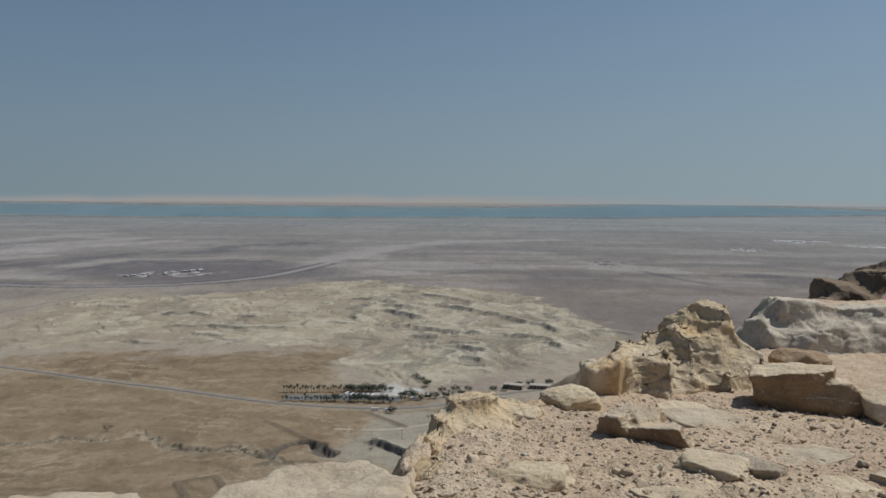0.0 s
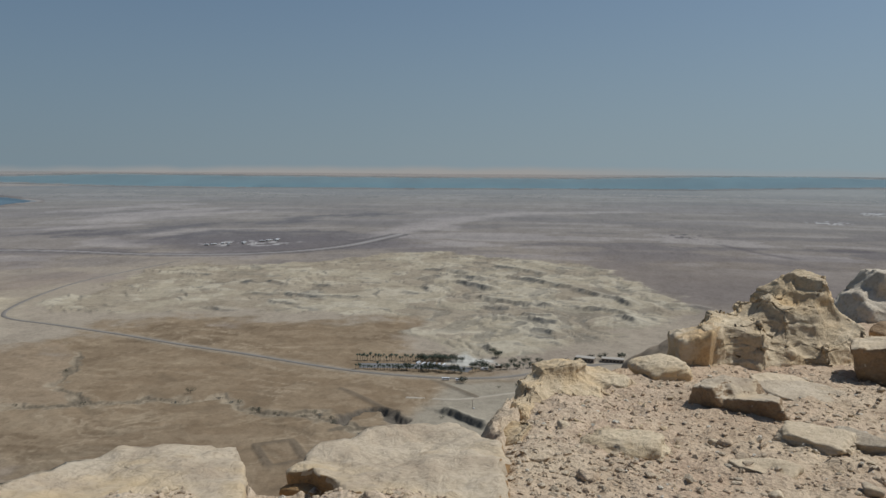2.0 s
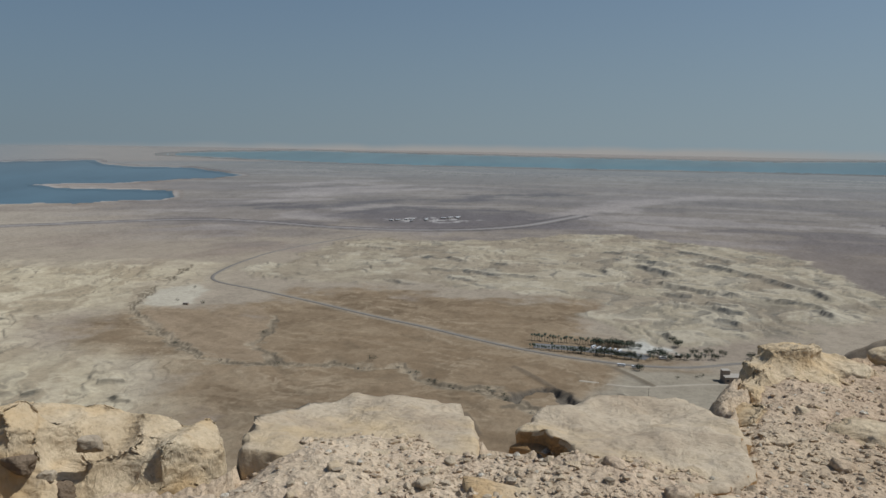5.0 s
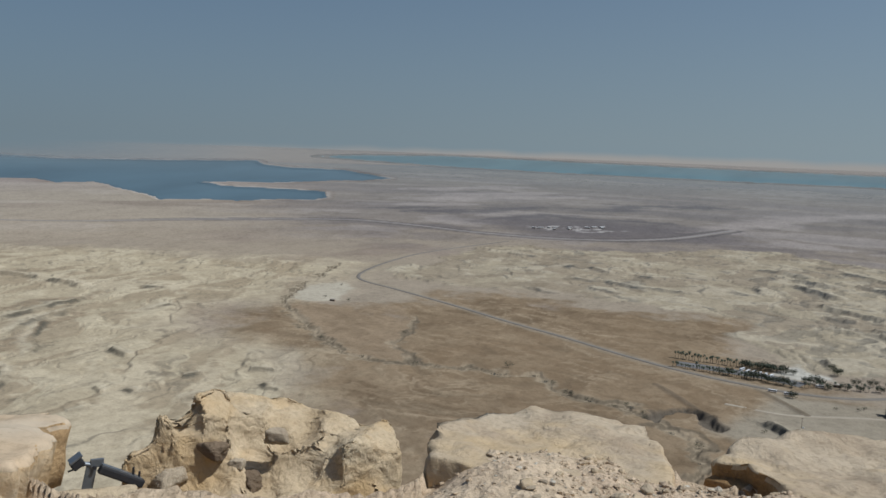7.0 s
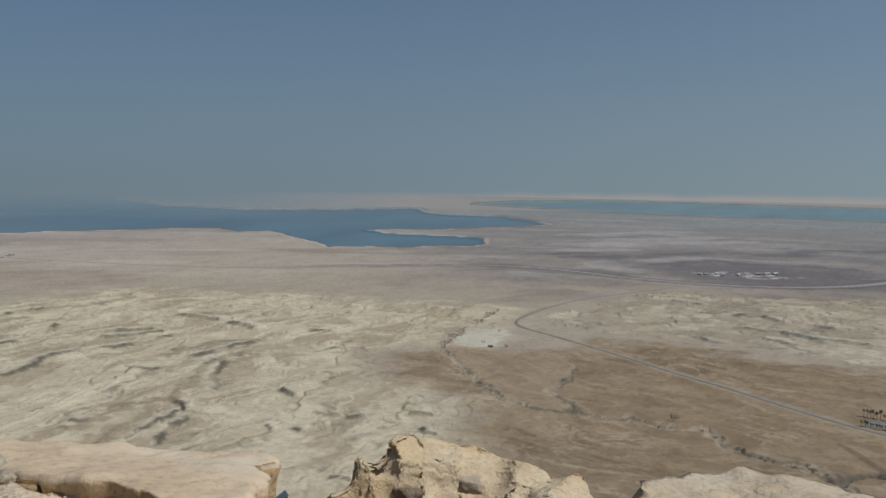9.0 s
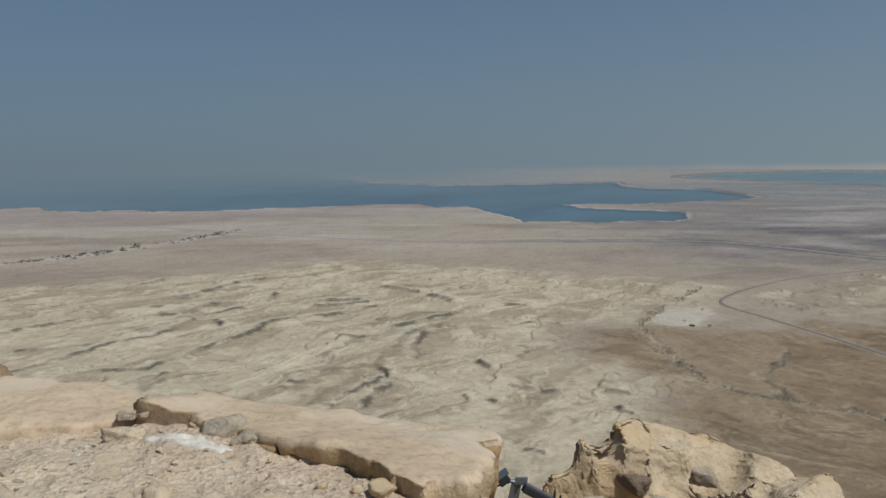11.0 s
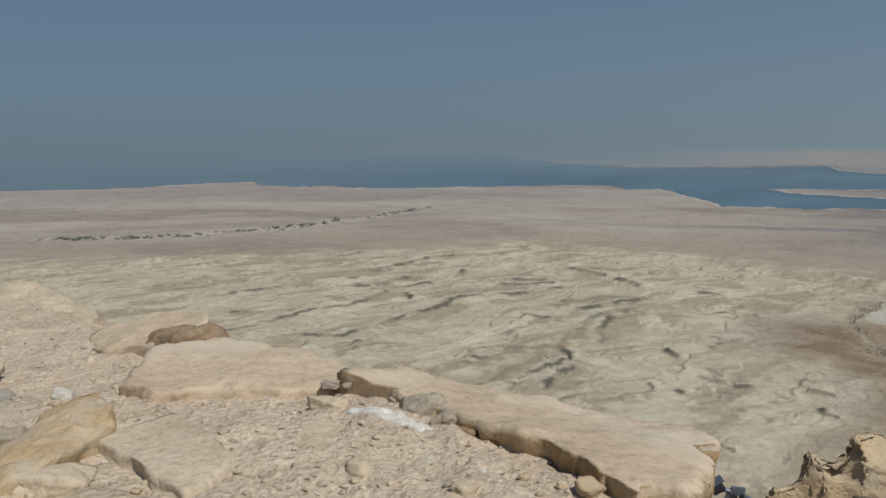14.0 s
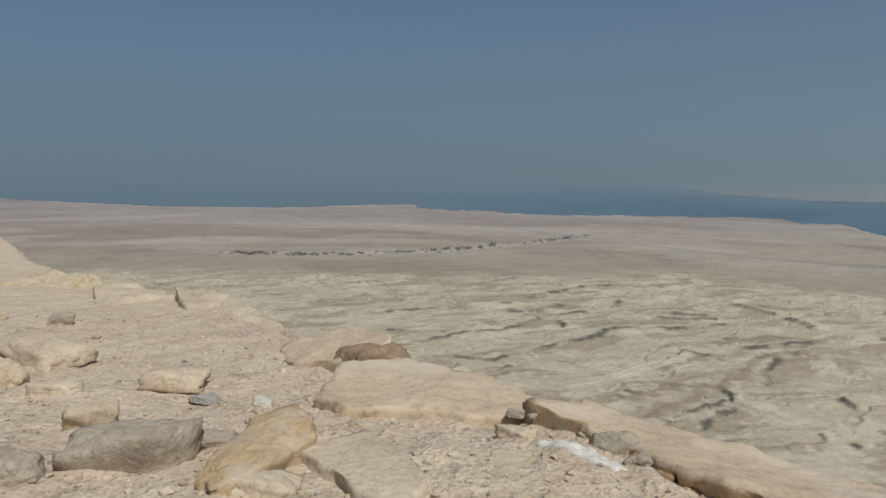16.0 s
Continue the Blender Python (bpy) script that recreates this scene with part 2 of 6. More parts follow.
M_PLATEAU = plateau_material()
M_SOIL = desert_material()
M_ASPHALT = plain_material("worn_asphalt", (0.17, 0.148, 0.122), 0.9, 0.15, 0.05)
M_HIGHWAY = plain_material("pale_worn_highway", (0.225, 0.205, 0.19), 0.9, 0.12, 0.02)
M_CARPARK = plain_material("car_park_asphalt", (0.13, 0.125, 0.12), 0.9, 0.15, 0.05)
M_TRACK = plain_material("dirt_track", (0.34, 0.29, 0.22), 1.0, 0.12, 0.05)
M_SEA = water_material("sea_water", (0.08, 0.128, 0.153), 0.3)
M_CANAL = water_material("mineral_pond_water", (0.12, 0.205, 0.22), 0.3)
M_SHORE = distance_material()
M_TRUNK = plain_material("palm_bark", (0.12, 0.09, 0.06), 0.9, 0.3, 2.0)
M_FROND = plain_material("palm_frond", (0.05, 0.065, 0.035), 0.7, 0.3, 1.0)
M_LEAF = plain_material("dusty_foliage", (0.045, 0.055, 0.03), 0.8, 0.35, 1.0)
M_SCRUB = plain_material("grey_green_scrub", (0.115, 0.115, 0.095), 0.9, 0.3, 0.1)
M_WALL = plain_material("tan_plaster_wall", (0.25, 0.195, 0.145), 0.9, 0.1, 0.4)
M_ROOF = plain_material("pale_concrete_roof", (0.34, 0.30, 0.25), 0.9, 0.1, 0.3)
M_DARK = plain_material("dark_glazing", (0.03, 0.035, 0.04), 0.2, 0.1, 0.5)
M_PAINT = plain_material("white_vehicle_paint", (0.75, 0.75, 0.75), 0.35, 0.04, 0.5)
M_TYRE = plain_material("black_rubber", (0.02, 0.02, 0.02), 0.9, 0.1, 3.0)
M_SHED = plain_material("white_sheet_roof", (0.58, 0.57, 0.55), 0.6, 0.06, 0.05)
M_STEEL = plain_material("galvanised_steel", (0.22, 0.24, 0.26), 0.45, 0.15, 14.0, 0.7)
M_BLACK = plain_material("black_cable_sheath", (0.025, 0.025, 0.028), 0.6, 0.15, 14.0)
M_WOOD = plain_material("weathered_pole_wood", (0.16, 0.12, 0.085), 0.9, 0.2, 3.0)


# ---------------------------------------------------------------- mathematics of the land
def lattice(ix, iy, seed):
    h = (ix.astype(np.int64) * 374761393 + iy.astype(np.int64) * 668265263 + seed * 1442695041) & 0xFFFFFFFF
    h = ((h ^ (h >> 13)) * 1274126177) & 0xFFFFFFFF
    h = ((h ^ (h >> 16)) * 2246822519) & 0xFFFFFFFF
    return ((h ^ (h >> 15)) & 0xFFFFFF) / float(0xFFFFFF) * 2 * np.pi


def perlin(x, y, seed=0):
    x, y = np.asarray(x, float), np.asarray(y, float)
    fx, fy = np.floor(x), np.floor(y)
    u, v = x - fx, y - fy
    ix, iy = fx.astype(np.int64), fy.astype(np.int64)
    x0, y0 = int(ix.min()), int(iy.min())
    nx, ny = int(ix.max()) - x0 + 2, int(iy.max()) - y0 + 2
    table = nx * ny < 3 * x.size + 64
    if table:      # gradients once for each lattice point
        a = lattice(np.arange(x0, x0 + nx)[:, None] + np.zeros((1, ny), np.int64), np.arange(y0, y0 + ny)[None, :] + np.zeros((nx, 1), np.int64), seed)
        ca, sa = np.cos(a).ravel(), np.sin(a).ravel()
        at = (ix - x0) * ny + (iy - y0)

    def corner(dx, dy):
        if table:
            k = at + (dx * ny + dy)
            return ca[k] * (u - dx) + sa[k] * (v - dy)
        a = lattice(ix + dx, iy + dy, seed)
        return np.cos(a) * (u - dx) + np.sin(a) * (v - dy)

    su, sv = u * u * u * (u * (u * 6 - 15) + 10), v * v * v * (v * (v * 6 - 15) + 10)
    lo = corner(0, 0)
    lo = lo + (corner(1, 0) - lo) * su
    hi = corner(0, 1)
    hi = hi + (corner(1, 1) - hi) * su
    return (lo + (hi - lo) * sv) * 1.41


def fbm(x, y, octaves=4, seed=0, gain=0.5):
    out, amp, tot = 0, 1.0, 0.0
    for i in range(octaves):
        out = out + amp * perlin(x * 2.03 ** i + 17.3 * i, y * 2.03 ** i - 9.1 * i, seed + i * 7)
        tot += amp
        amp *= gain
    return out / tot * 1.6


def perlin3(p, seed=0):
    """Smooth noise at points (n, 3)."""
    i = np.floor(p)
    f = p - i
    w = f ** 3 * (f * (f * 6 - 15) + 10)
    out = 0
    for dx in (0, 1):
        for dy in (0, 1):
            for dz in (0, 1):
                a = lattice(i[:, 0] + dx, i[:, 1] + dy, seed + 31 * (i[:, 2] + dz).astype(np.int64))
                b = np.cos(a * 7.13 + 1.7)
                c = np.sqrt(1 - b * b)
                g = np.cos(a) * c * (f[:, 0] - dx) + np.sin(a) * c * (f[:, 1] - dy) + b * (f[:, 2] - dz)
                out = out + g * (w[:, 0] if dx else 1 - w[:, 0]) * (w[:, 1] if dy else 1 - w[:, 1]) * (w[:, 2] if dz else 1 - w[:, 2])
    return out * 1.5


def fbm3(p, octaves=4, seed=0, gain=0.5):
    out, amp, tot = 0, 1.0, 0.0
    for i in range(octaves):
        out = out + amp * perlin3(p * 2.07 ** i + 5.7 * i, seed + 13 * i)
        tot += amp
        amp *= gain
    return out / tot * 1.5


def facet3(p, seed=0):
    """Broken-rock relief: every cell of a jittered lattice is a tilted facet of its own."""
    p = np.asarray(p, float)
    base = np.floor(p)
    total, val = np.zeros(len(p)) + 1e-12, np.zeros(len(p))
    for i, j, k in itertools.product((-1, 0, 1), repeat=3):
        c = base + (i, j, k)
        h = np.sin(c @ np.array([[127.1, 269.5, 113.5], [311.7, 183.3, 271.9], [74.7, 246.1, 124.6]]) + seed * 1.7) * 43758.5453
        h = h - np.floor(h)
        v = p - (c + 0.15 + 0.7 * h)
        d = np.sum(v * v, 1)
        g = np.sin(h * 97.0)
        f = 0.6 * np.sin(np.sum(h, 1) * 53.0) + 0.75 * np.sum(g * v, 1)
        w = np.exp(-75 * d)
        total, val = total + w, val + w * f
    return val / total


def step(a, b, x):
    t = np.clip((x - a) / (b - a), 0, 1)
    return t * t * (3 - 2 * t)


def line_distance(x, y, pts, reach=None):
    """Distance to a line of points; beyond reach it is only known to be farther."""
    if reach:
        q = np.array(pts)
        near = (x > q[:, 0].min() - reach) & (x < q[:, 0].max() + reach) & (y > q[:, 1].min() - reach) & (y < q[:, 1].max() + reach)
        out = np.full(np.shape(x), float(reach))
        out[near] = np.minimum(reach, line_distance(x[near], y[near], pts))
        return out
    d = np.full(np.shape(x), 1e12)
    for (ax, ay), (bx, by) in zip(pts[:-1], pts[1:]):
        vx, vy = bx - ax, by - ay
        t = np.clip(((x - ax) * vx + (y - ay) * vy) / (vx * vx + vy * vy + 1e-12), 0, 1)
        d = np.minimum(d, (x - ax - t * vx) ** 2 + (y - ay - t * vy) ** 2)
    return np.sqrt(d)


def area_distance(x, y, poly, reach=None):
    """Distance to the outline, positive inside."""
    if reach:
        q = np.array(poly)
        near = (x > q[:, 0].min() - reach) & (x < q[:, 0].max() + reach) & (y > q[:, 1].min() - reach) & (y < q[:, 1].max() + reach)
        out = np.full(np.shape(x), -float(reach))
        out[near] = np.maximum(-reach, area_distance(x[near], y[near], poly))
        return out
    inside = np.zeros(np.shape(x), bool)
    closed = list(poly) + [poly[0]]
    for (ax, ay), (bx, by) in zip(closed[:-1], closed[1:]):
        cross = (ay > y) != (by > y)
        inside ^= cross & (x < (bx - ax) * (y - ay) / ((by - ay) if by != ay else 1e-9) + ax)
    return np.where(inside, 1, -1) * line_distance(x, y, closed)


def smooth_line(pts, per=8):
    """Catmull-Rom through the points."""
    p = [Vector(q) for q in pts]
    p = [p[0] * 2 - p[1]] + p + [p[-1] * 2 - p[-2]]
    out = []
    for i in range(1, len(p) - 2):
        a, b, c, d = p[i - 1:i + 3]
        for k in range(per):
            t = k / per
            q = 0.5 * (2 * b + (c - a) * t + (2 * a - 5 * b + 4 * c - d) * t * t + (3 * b - a - 3 * c + d) * t ** 3)
            out.append(tuple(q))
    return out + [tuple(p[-2])]


def sheet_mesh(name, P, material, colours=None, fade=None, closed=False, keep=None):
    """A quad sheet from an array of points (rows, columns, 3)."""
    nr, nc = P.shape[:2]
    idx = np.arange(nr * nc).reshape(nr, nc)
    right = np.roll(idx, -1, 1) if closed else idx[:, 1:]
    left = idx if closed else idx[:, :-1]
    q = np.stack([left[:-1], right[:-1], right[1:], left[1:]], -1).reshape(-1, 4)
    if keep is not None:
        q = q[keep.reshape(-1)[q].any(1)]
    me = bpy.data.meshes.new(name)
    me.vertices.add(nr * nc)
    me.vertices.foreach_set("co", P.reshape(-1).astype(np.float32))
    me.loops.add(q.size)
    me.loops.foreach_set("vertex_index", q.reshape(-1).astype(np.int32))
    me.polygons.add(len(q))
    me.polygons.foreach_set("loop_start", (np.arange(len(q)) * 4).astype(np.int32))
    me.polygons.foreach_set("use_smooth", np.ones(len(q), bool))
    me.update(calc_edges=True)
    if colours is not None:
        at = me.attributes.new("soil", "FLOAT_COLOR", "POINT")
        rgba = np.ones((nr * nc, 4), np.float32)
        rgba[:, :3] = colours.reshape(-1, 3)
        at.data.foreach_set("color", rgba.reshape(-1))
    if fade is not None:
        at = me.attributes.new("fade", "FLOAT", "POINT")
        at.data.foreach_set("value", fade.reshape(-1).astype(np.float32))
    me.materials.append(material)
    return new(name, me)


# ---------------------------------------------------------------- the plain below the cliff
EYE_Z, BASE_Z, FALL = 1.6, -298.0, 0.02095   # the plain falls gently towards the east
NEAR_R, RISE = 2500.0, 0.119                 # beyond NEAR_R the far flats climb gently, and distances draw together in the same directions


def drawn(r):
    t = (EYE_Z - BASE_Z) / np.maximum(r, 1.0)
    return np.where(r < NEAR_R, r, (EYE_Z - BASE_Z + NEAR_R * RISE) / (t + RISE))


def fall_of(y, r):
    return FALL * np.maximum(y, -0.2 * r)


def on_plain(x, y, h=0.0):
    """World position of the plain's point (x, y), h metres above its mean level."""
    x, y, h = np.asarray(x, float), np.asarray(y, float), np.asarray(h, float)
    r = np.hypot(x, y) + 1e-6
    k = drawn(r) / r
    z = EYE_Z + (BASE_Z - fall_of(y, r) - EYE_Z + h) * k
    return np.stack([x * k, y * k, z], -1)


ROAD = smooth_line([(-1205, 2371), (-1236, 1921), (-1201, 1673), (-1151, 1504), (-1107, 1418), (-1050, 1377), (-951, 1347), (-770, 1284),
                    (-615, 1223), (-487, 1179), (-375, 1134), (-285, 1105), (-200, 1092), (-125, 1092), (-56, 1116), (10, 1170), (88, 1215), (180, 1240)], 5)
HIGHWAY = smooth_line([(-4200, 700), (-2753, 1445), (-2400, 1980), (-2170, 2350), (-1982, 2540), (-1695, 2560), (-1466, 2530), (-1210, 2560), (-1060, 2630), (-920, 2760),
                       (-800, 3020), (-715, 3560)], 5)
WADI = smooth_line([(-1267, 1542), (-1174, 1349), (-1058, 1129), (-961, 1035), (-786, 917), (-679, 867), (-624, 874), (-583, 886), (-503, 920),
                    (-471, 922), (-433, 953), (-398, 922), (-358, 893), (-319, 890), (-287, 900), (-250, 872), (-205, 840), (-175, 800), (-160, 700)], 5)
SIDE_WADI = smooth_line([(-766, 1149), (-702, 1032), (-677, 955), (-632, 928), (-593, 892)], 5)
CANYON = smooth_line([(-253, 868), (-247, 898), (-233, 922), (-213, 929), (-193, 914), (-180, 886)], 6)
CREEK = smooth_line([(-250, 841), (-222, 858), (-189, 856), (-166, 824), (-175, 798)], 5)
BANK = [([(-135, 931), (-104, 905), (-71, 872)], 9.0)]
TREE_WADI = smooth_line([(-2640, -400), (-2640, -225), (-2624, -61), (-2706, 113), (-2779, 306), (-2943, 534), (-3212, 824), (-3518, 1096)], 5)
BROWN = [(-950, 830), (-1010, 960), (-1030, 1080), (-950, 1140), (-836, 1186), (-860, 1408), (-729, 1445), (-546, 1457), (-405, 1479), (-328, 1660),
         (-230, 1449), (-229, 1273), (-155, 1190), (-60, 1150), (60, 1050), (300, 800), (300, 250), (-300, 300), (-525, 634), (-640, 720), (-740, 800), (-850, 800)]
MARL_EAST = [(-1060, 1450), (-1120, 1600), (-1150, 1850), (-1190, 2150), (-1110, 2270), (-924, 2330), (-750, 2480), (-560, 2800), (-388, 2850), (-175, 2650), (90, 2520),
             (200, 2237), (267, 1965), (353, 1768), (213, 1542), (101, 1361), (-35, 1256), (-121, 1209), (-174, 1273), (-234, 1396), (-268, 1527), (-420, 1565),
             (-640, 1545), (-780, 1510), (-920, 1475)]
MARL_NORTH = [(-2200, -900), (-2150, 200), (-2100, 582), (-2250, 967), (-1850, 1313), (-1497, 1458), (-1199, 1547), (-1099, 1234), (-1060, 1086),
              (-1090, 970), (-1018, 807), (-850, 800), (-740, 790), (-640, 700), (-525, 620), (-400, 450), (-100, 200), (-100, -900)]
PAN = [(-1053, 1134), (-1114, 1252), (-1090, 1347), (-1024, 1294), (-966, 1177), (-995, 1111)]
YARD = [(-185, 870), (-150, 1000), (-150, 1075), (-40, 1095), (60, 1150), (260, 1230), (260, 900), (-60, 830)]
FAN = [(-1000, 1080), (-961, 1035), (-786, 917), (-679, 867), (-600, 890), (-632, 928), (-677, 955), (-702, 1032), (-766, 1149), (-836, 1200), (-960, 1180)]
OLD_CAMP = [(-318, 785), (-284, 804), (-250, 750), (-280, 725)]
CAMP = [(-285, 1011), (-188, 918), (-173, 1085), (-99, 1003)]
# outlines of open water, by bearing and dip in degrees
SEA = [(125, -1.1), (118, -1.7), (112.5, -2.2), (107.1, -2.62), (102.2, -2.90), (98, -2.99), (95.4, -3.02), (92.5, -3.02), (90.5, -2.92), (87.5, -2.85), (85.05, -2.83),
       (84.85, -3.09), (82.2, -3.24), (79.8, -3.24), (78.2, -3.40), (75.0, -3.53), (72.0, -3.50), (69.6, -3.44), (66.3, -3.47), (62.2, -3.41), (59.5, -3.45), (58.2, -3.71), (56.0, -3.66),
       (55.2, -3.82), (54.5, -4.08), (52.6, -4.5), (51.8, -4.84), (48.8, -4.83), (46.6, -4.93), (44.2, -4.80), (41.4, -4.82), (40.3, -4.62), (40.4, -4.2), (44.3, -4.02), (47.3, -3.9),
       (49.0, -3.64), (47.4, -3.6), (44.0, -3.62), (41.0, -3.48), (39.8, -3.38), (37.8, -3.36), (35.7, -3.15), (39.2, -2.62), (42.6, -2.55), (44.8, -2.36), (45.35, -2.08), (51.2, -2.17), (57.7, -2.15),
       (63, -1.82), (66, -1.35), (68, 0.5), (125, 0.5)]
POND = [(41, -1.7), (37.85, -1.87), (31.3, -2.19), (23, -2.38), (10.5, -2.5), (-1.85, -2.44), (-9.9, -2.38), (-17.5, -2.13), (-30, -1.75),
        (-17.5, -1.45), (-9.9, -1.55), (-1.84, -1.78), (10.5, -1.76), (22, -1.63), (31.3, -1.45), (37.9, -1.55)]
# broken edges of the northern marl terraces, seen ends first
NORTH_EDGES = [
    ([(-1553, 19), (-1599, 107), (-1634, 167), (-1633, 261)], 4.0), ([(-1678, -28), (-1695, 51)], 2.5), ([(-1402, 63), (-1387, 130), (-1396, 181)], 3.0),
    ([(-1328, 124), (-1351, 170), (-1394, 221), (-1416, 289), (-1457, 342), (-1551, 400)], 3.5), ([(-1258, 25), (-1283, 74), (-1325, 133)], 2.5),
    ([(-1190, 101), (-1196, 153), (-1190, 210), (-1213, 264), (-1271, 327), (-1312, 395), (-1331, 433), (-1413, 489), (-1440, 559), (-1459, 603)], 4.0),
    ([(-1110, 182), (-1141, 213), (-1136, 256)], 2.5), ([(-1581, 299), (-1590, 361), (-1629, 421), (-1664, 482), (-1664, 536)], 4.5),
    ([(-1712, 344), (-1689, 371)], 3.0), ([(-1574, 437), (-1595, 513)], 4.0), ([(-1780, 392), (-1797, 451), (-1900, 552), (-1973, 628), (-1996, 709)], 4.0),
    ([(-2041, 389), (-2117, 484)], 3.0), ([(-1507, 418), (-1435, 415)], 4.0), ([(-1629, 575), (-1745, 631)], 4.0)]
MIDDLE_EDGES = [
    ([(-1583, 655), (-1576, 706), (-1544, 761)], 5.0), ([(-1417, 563), (-1424, 623), (-1438, 687), (-1460, 787)], 4.0), ([(-1540, 640), (-1512, 704), (-1507, 770)], 4.5),
    ([(-1700, 885), (-1640, 905), (-1580, 925)], 5.5), ([(-1520, 918), (-1482, 923), (-1400, 920)], 6.0),
    ([(-1235, 650), (-1260, 722), (-1290, 800), (-1312, 865)], 4.5), ([(-1145, 627), (-1218, 724), (-1233, 793)], 4.0), ([(-1334, 993), (-1282, 1023)], 4.0),
    ([(-1020, 580), (-1065, 615), (-1118, 644), (-1187, 712)], 3.5), ([(-1018, 521), (-972, 515), (-942, 505)], 4.5), ([(-840, 412), (-874, 437), (-913, 476), (-944, 518)], 3.5),
    ([(-910, 419), (-922, 452), (-959, 500)], 3.0), ([(-961, 668), (-916, 656)], 4.5), ([(-771, 640), (-757, 664)], 5.0), ([(-735, 712), (-718, 737)], 5.0)]
NEAR_EDGES = [
    ([(-698, 688), (-666, 673), (-646, 677)], 3.0), ([(-633, 490), (-611, 506)], 3.0), ([(-704, 582), (-711, 626)], 2.5), ([(-771, 476), (-767, 500)], 3.5),
    ([(-1011, 379), (-992, 401)], 2.5), ([(-881, 371), (-875, 388)], 2.5), ([(-1142, 862), (-1147, 926)], 2.5), ([(-825, 550), (-803, 543)], 3.0),
    ([(-796, 567), (-773, 567)], 2.5), ([(-1197, 600), (-1235, 564)], 2.5)]
# dark gullied edges of the eastern marl
EAST_EDGES = [
    ([(-737, 1751), (-647, 1780), (-553, 1756), (-429, 1760)], 4.0), ([(-804, 1911), (-801, 2003)], 4.0), ([(-767, 1979), (-681, 1918)], 4.0), ([(-619, 1917), (-555, 1907)], 5.0),
    ([(-402, 2293), (-315, 2281), (-251, 2237)], 8.0), ([(-364, 2078), (-313, 2154)], 7.0), ([(-280, 2141), (-216, 2138), (-166, 2098)], 9.0), ([(-269, 2064), (-185, 1976), (-144, 1921)], 9.0),
    ([(-203, 2434), (-120, 2361), (-34, 2259)], 7.0), ([(-150, 2184), (-62, 2132), (-16, 2061), (55, 2004)], 8.0), ([(41, 1980), (105, 1893), (153, 1842), (175, 1737)], 8.0)]
GULLY_EDGES = [
    ([(55, 1701), (107, 1682), (139, 1659), (168, 1548)], 8.0), ([(-183, 1820), (-139, 1768), (-85, 1730), (13, 1709)], 9.0), ([(-155, 1672), (-93, 1656)], 7.0), ([(-133, 1559), (-76, 1551)], 5.0),
    ([(-67, 1598), (2, 1587)], 5.0), ([(-49, 1572), (7, 1517)], 6.0), ([(243, 1772), (303, 1776), (342, 1740)], 6.0), ([(-366, 1851), (-306, 1825)], 5.0), ([(-343, 1955), (-302, 1890)], 6.0),
    ([(-39, 1460), (3, 1431)], 5.0), ([(-118, 1293), (-92, 1267)], 6.0), ([(-1061, 2067), (-949, 2053)], 4.0), ([(-751, 1564), (-676, 1542)], 4.0), ([(-637, 1678), (-556, 1639)], 3.5)]
# washes: pale silt runs and brown gravel runs over the marl, with half width
PALE_RUNS = [([(-770, 686), (-700, 610), (-640, 560), (-549, 475)], 16), ([(-883, 666), (-764, 538), (-667, 476), (-600, 400)], 24), ([(-790, 547), (-723, 461), (-646, 459)], 15),
             ([(-800, 723), (-704, 622)], 14), ([(-736, 763), (-690, 735), (-640, 695)], 22), ([(-1266, 1021), (-1240, 1068), (-1195, 1090)], 20), ([(-1043, 706), (-940, 620), (-840, 549)], 18)]
BROWN_RUNS = [([(-905, 370), (-948, 425), (-1020, 515), (-1140, 650), (-1205, 780)], 15), ([(-960, 250), (-970, 319), (-990, 400)], 14), ([(-1000, 413), (-1039, 480), (-1020, 517)], 14),
              ([(-1290, 650), (-1330, 760), (-1330, 860)], 18)]
# long streaks of silt and mud on the far flats
SILT = [([(-2527, 4104), (-2430, 4754), (-2184, 5258)], 150), ([(-2354, 3478), (-2279, 3826)], 80), ([(-2754, 4619), (-2576, 5516)], 150), ([(-3225, 5069), (-3092, 6150)], 200), ([(-730, 3450), (-690, 4132), (-501, 5019), (-250, 5500), (500, 5900)], 120)]
MUD = [([(-2069, 3156), (-1954, 3511), (-1863, 3999)], 80), ([(-1643, 3167), (-1586, 3541), (-1339, 3517)], 90), ([(-1601, 4195), (-1524, 4777), (-1194, 5162)], 130),
       ([(-2297, 3193), (-2180, 3432)], 60), ([(-1208, 3627), (-1036, 3607)], 70)]
SITES = [(-225, 1145, 130), (0, 1090, 70), (70, 1215, 70)]


def stretched(poly, k=5.0):
    return [(a, b * k) for a, b in poly]


def scarps(u, v, seed, count=3.2):
    n = fbm(u, v, 4, seed, 0.47) * count + 7
    f = n - np.floor(n)
    return step(0.0, 0.22, f) - f, step(0.0, 0.05, f) * (1 - step(0.10, 0.22, f))


